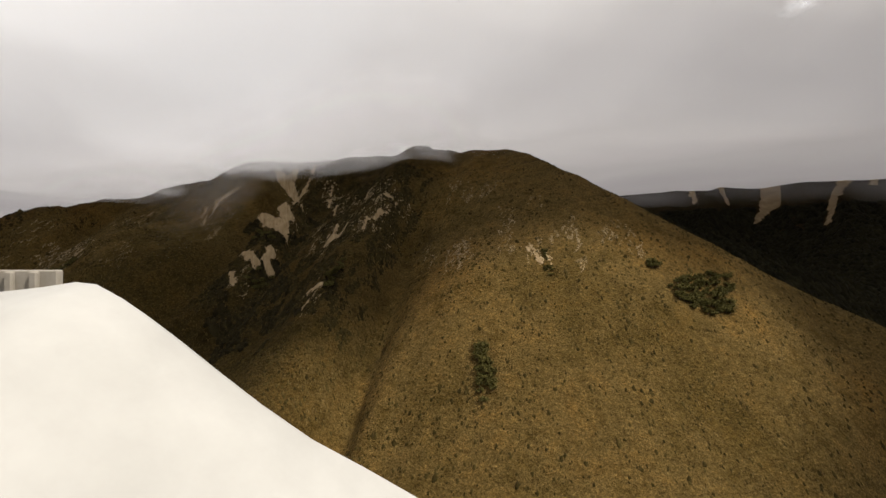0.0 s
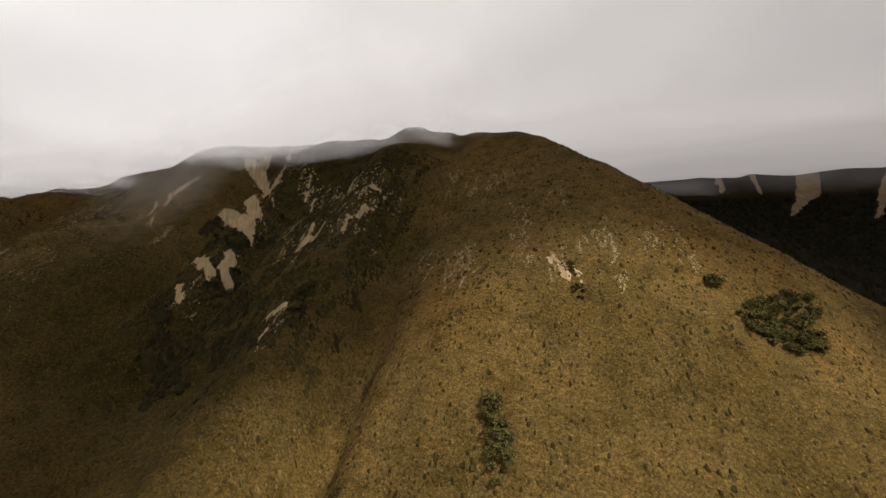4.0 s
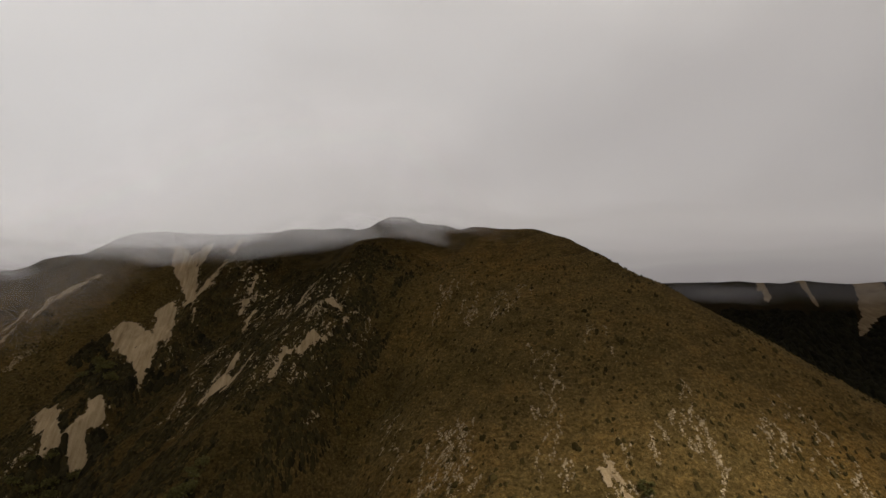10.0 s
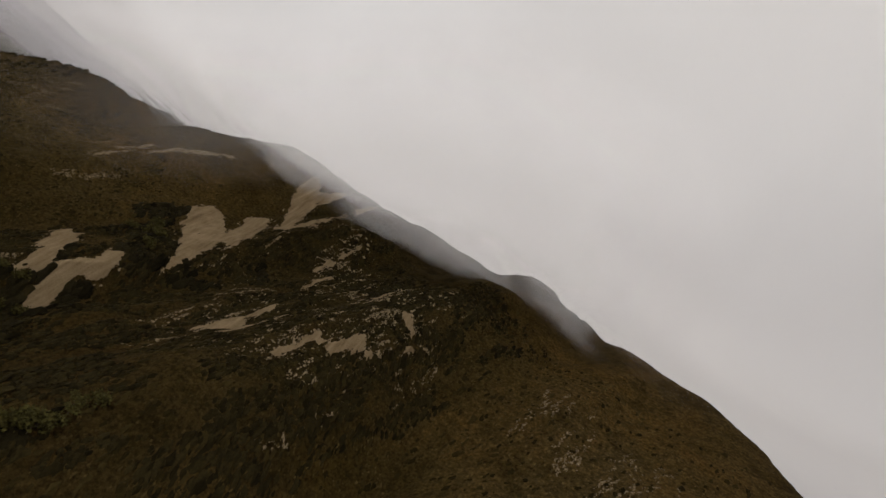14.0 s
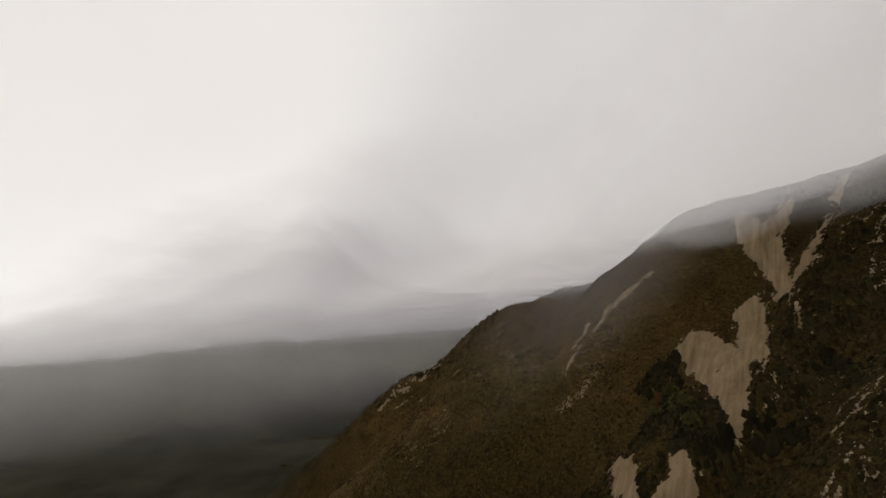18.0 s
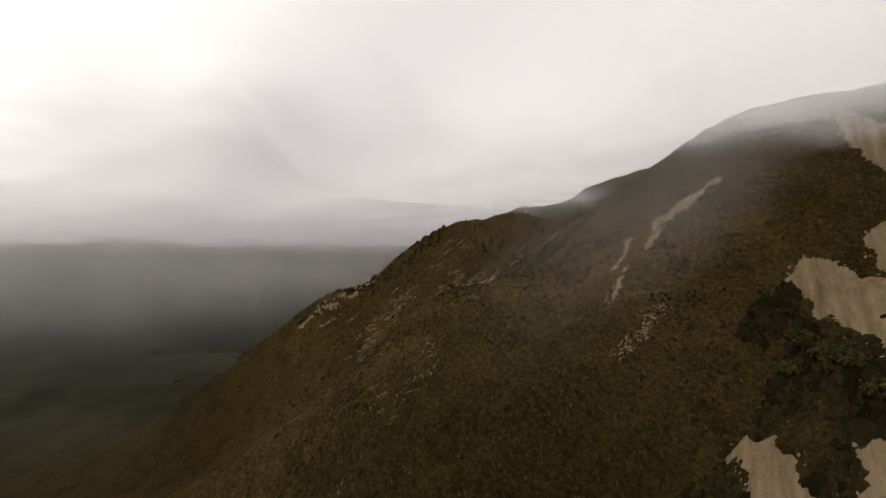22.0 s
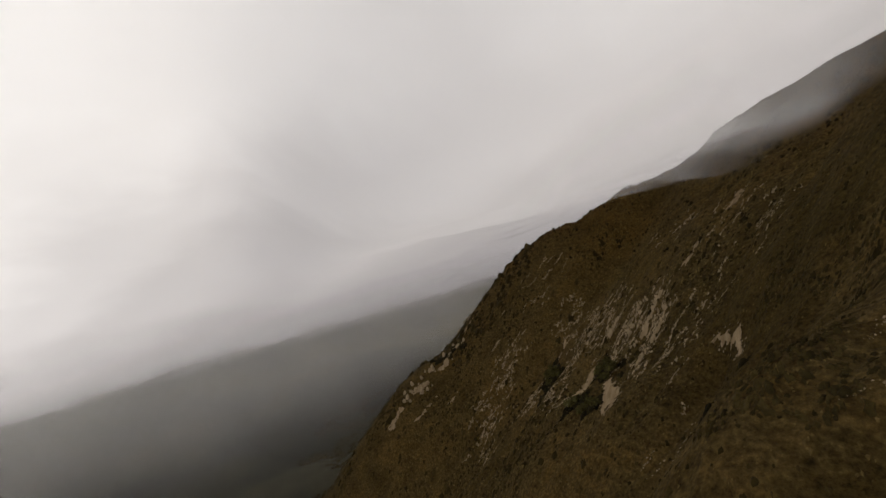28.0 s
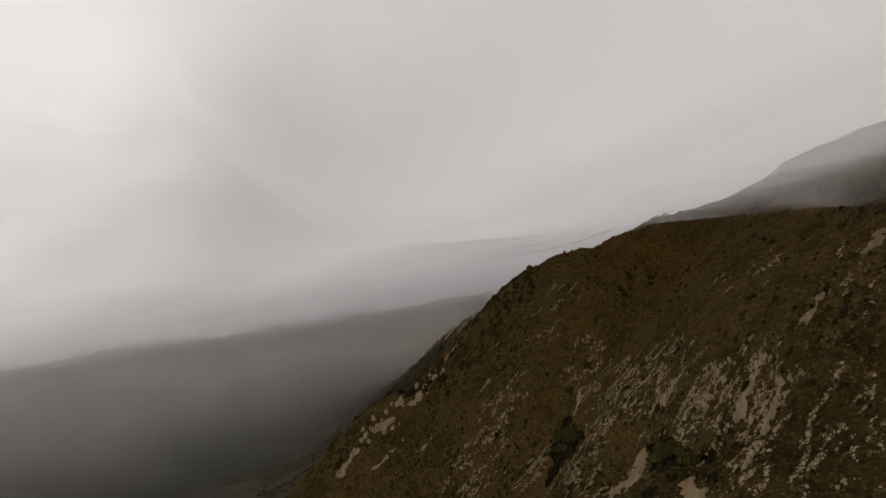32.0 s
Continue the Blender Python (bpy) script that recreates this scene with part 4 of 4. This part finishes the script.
protos = [bush(k, *hw) for k, hw in enumerate(((2.6, 1.7), (3.2, 1.9), (2.2, 1.9)))]
GROVES = [("dense dark green bush in a clump on the tussock slope", "bushes in the large clump", [(-38, 271, 6.0, -26, 260, 5.0), (-48, 284, 6.0, -44, 262, 5.6), (-24, 256, 3.6, -45, 259, 3.8)], 92),
          ("dark green bush in a narrow upright clump", "bushes in the narrow clump", [(65, 209, 2.8, 58, 196, 4.4)], 34),
          ("small dark green bush standing apart", "bushes beside the large clump", [(-14, 273, 2.8, -15, 269, 2.8)], 6),
          ("olive green bush below a bare scar", "bushes below the scar", [(41, 259, 2.0, 39, 255, 2.4), (38, 249, 2.4, 36, 244, 2.2)], 15),
          ("dark bush in the shaded gully", "bushes in the gully", [(214, 246, 8, 217, 232, 7), (158, 241, 2, 155, 221, 2.5), (245, 267, 5.5, 228, 264, 4.5)], 34),
          ("dark bush at the foot of a rocky rib", "bushes under the ribs", [(480, 257, 3, 466, 249, 4.5), (427, 253, 2.7, 408, 248, 2.4), (417, 236, 3.6, 403, 237, 3.2)], 26)]
first = set()
for label, group, caps, many in GROVES:
    done = tries = 0
    spots = []
    while done < many and tries < 4000:
        tries += 1
        s0, v0, r0, s1, v1, r1 = random.choice(caps)
        a = random.random()
        rad = (r0 + a * (r1 - r0)) * math.sqrt(random.random())
        th = random.uniform(0, math.tau)
        s, v = s0 + a * (s1 - s0) + rad * math.cos(th), v0 + a * (v1 - v0) + rad * math.sin(th)
        if any(math.hypot(s - p, v - q) < 0.9 for p, q in spots) or float(capsule(s, v, ALL_BARE)) > 0:
            continue
        spots.append((s, v))
        k = random.randrange(3)
        m = bush_at(protos[k], s, v, random.uniform(0.75, 1.25) * (0.6 if "scar" in label else 1.0))
        if k not in first:
            protos[k].matrix_basis = m
            b = protos[k]
            first.add(k)
        else:
            b = copy_thing(protos[k], pose(0, 0, 0))
            b.matrix_basis = m
        tagged(b, label, "bush", group)
        done += 1

# ---- boulders and outcrops that can be told apart ----
def boulder_mesh(seed, tall):
    r = random.Random(seed)
    bm = bmesh.new()
    bmesh.ops.create_icosphere(bm, subdivisions=1, radius=1.0)
    for p in bm.verts:
        p.co *= r.uniform(0.75, 1.2)
        p.co.z *= tall
        p.co.z = max(p.co.z, -0.45)
    me = bpy.data.meshes.new("boulder")
    bm.to_mesh(me)
    bm.free()
    me.materials.append(ROCK)
    return me


BOULDERS = [boulder_mesh(k, 0.75) for k in range(5)]
SLABS = [boulder_mesh(20 + k, 1.7) for k in range(5)]


def rocks_along(name, label, group, caps, many, sizes, meshes, stretch=1.0):
    for _ in range(many):
        s0, v0, r0, s1, v1, r1 = random.choice(caps)
        a, th = random.random(), random.uniform(0, math.tau)
        rad = (r0 + a * (r1 - r0)) * math.sqrt(random.random())
        x, y, z = (float(q) for q in grounded(s0 + a * (s1 - s0) + rad * math.cos(th), v0 + a * (v1 - v0) + rad * math.sin(th)))
        g = random.uniform(*sizes)
        ob = new(name, random.choice(meshes))
        ob.matrix_basis = pose(x, y, z + 0.1 * g, random.uniform(-18, 18), random.uniform(-18, 18), random.uniform(0, 360)) @ Matrix.Diagonal((g, g * random.uniform(0.6, 1), g * stretch, 1))
        tagged(ob, label, "rock", group)


rocks_along("boulder", "pale grey boulder in a rockfall on the slope", "boulders of the rockfall", [(268, 259, 1.6, 267, 253, 1.8), (267, 253, 1.2, 265, 249, 1.5), (265, 247, 1.6, 264, 242, 1.5)], 230, (0.1, 0.3), BOULDERS)
rocks_along("outcrop", "upright pale rock rib standing out of the slope", "rock ribs", RIBS[:4] + [(420, 275, 4, 408, 256, 5)], 60, (0.35, 0.9), SLABS)
rocks_along("crag", "weathered grey crag on the falling ridge", "crags of the ridge", [(632, 300, 5, 690, 298, 7), (690, 298, 7, 740, 292, 8), (740, 292, 7, 790, 276, 6), (560, 232, 6, 545, 190, 7)], 150, (0.6, 1.7), SLABS)
rocks_along("crag", "tan rock crag between gullies", "crags on the slope", [(228, 334, 8, 195, 306, 9), (185, 330, 8, 160, 300, 8)], 70, (0.3, 0.9), BOULDERS)
rocks_along("crag", "pale crag at the end of the spur", "crags of the spur", [(318, 195, 4, 305, 205, 5), (300, 212, 4, 292, 200, 4)], 12, (0.12, 0.26), SLABS)

# ---- a gravel track on the valley floor ----
track = [to_xy(*q) for q in ((1647, 38), (1600, 36), (1540, 46), (1425, 69), (1340, 76), (1250, 72), (1205, 66), (1170, 55))]
tx, ty = np.array(track).T
u = np.linspace(0, len(track) - 1, 160)
mx, my = curve(u, list(zip(range(len(track)), tx))), curve(u, list(zip(range(len(track)), ty)))
gx, gy = np.gradient(mx), np.gradient(my)
ln = np.hypot(gx, gy)
rows = []
for w in (-1.7, -1.3, 1.3, 1.7):
    px, py = mx - gy / ln * w, my + gx / ln * w
    rows.append(np.stack([px, py, height(px, py) + (1.2 if abs(w) < 2 else 0.6)], -1))
tv_ = np.stack(rows, 1).reshape(-1, 3)
tf = [(i * 4 + j, (i + 1) * 4 + j, (i + 1) * 4 + j + 1, i * 4 + j + 1) for i in range(159) for j in range(3)]
tagged(mesh_object("road", tv_, tf, ROAD), "pale gravel track winding over the valley floor", "road", kind="structure")

# ---- the white foam nose of the model aircraft that carries the camera, where it is as the film begins ----
FOAM = plain("white_foam", (0.285, 0.280, 0.268), (0.37, 0.365, 0.352), 9.0, 0.6, 0.15, 0.004)
STAIN = plain("stained_foam", (0.17, 0.148, 0.115), (0.26, 0.243, 0.215), 30.0, 0.7, 0.2, 0.004)
start = look(*PATH[0][1:])
nose = new("aircraft")
nose.matrix_basis = start
tagged(nose, "white foam nose of a model aircraft with a stained rim", "aircraft")
EDGE = [(-1.25, -0.135), (-1.0, -0.125), (-0.88, -0.112), (-0.80, -0.100), (-0.755, -0.105), (-0.70, -0.135), (-0.62, -0.195), (-0.52, -0.275), (-0.42, -0.352), (-0.30, -0.435), (-0.17, -0.505), (-0.03, -0.585), (0.08, -0.65)]


def skin(rows, thick, name, mat, label=""):
    bm = bmesh.new()
    grid = [[bm.verts.new(p) for p in row] for row in rows]
    for i in range(len(grid) - 1):
        for j in range(len(grid[0]) - 1):
            bm.faces.new((grid[i][j], grid[i][j + 1], grid[i + 1][j + 1], grid[i + 1][j]))
    bmesh.ops.recalc_face_normals(bm, faces=bm.faces)
    bmesh.ops.solidify(bm, geom=bm.faces[:], thickness=thick)
    for f in bm.faces:
        f.smooth = True
    return part(name, bm, mat, nose, label)


def body_row(depth, drop, grow):
    return [Vector((x * 0.5 - drop * 0.25, y * 0.5 + 0.014 - drop, -depth)) for x, y in EDGE]


skin([body_row(0.5 + 0.10, 0.10, 0), body_row(0.5 + 0.05, 0.025, 0), body_row(0.5, 0.0, 0)] + [body_row(0.5 - 0.06 * k, 0.006 * k * k + 0.012 * k, 0) for k in range(1, 6)], 0.006, "nose_shell", FOAM)
bm = bmesh.new()
bmesh.ops.create_cube(bm, size=1.0, matrix=Matrix.Translation((-0.72, -0.05, -0.66)) @ Matrix.Diagonal((0.34, 0.040, 0.012, 1)))
for k in range(5):
    bmesh.ops.create_cube(bm, size=1.0, matrix=Matrix.Translation((-0.58 - 0.035 * k, -0.05, -0.651)) @ Matrix.Diagonal((0.012, 0.036, 0.008, 1)))
bmesh.ops.bevel(bm, geom=bm.edges[:], offset=0.002, segments=1, affect="EDGES")
part("ribbed_strip", bm, STAIN, nose, "stained ribbed strip on the rim")
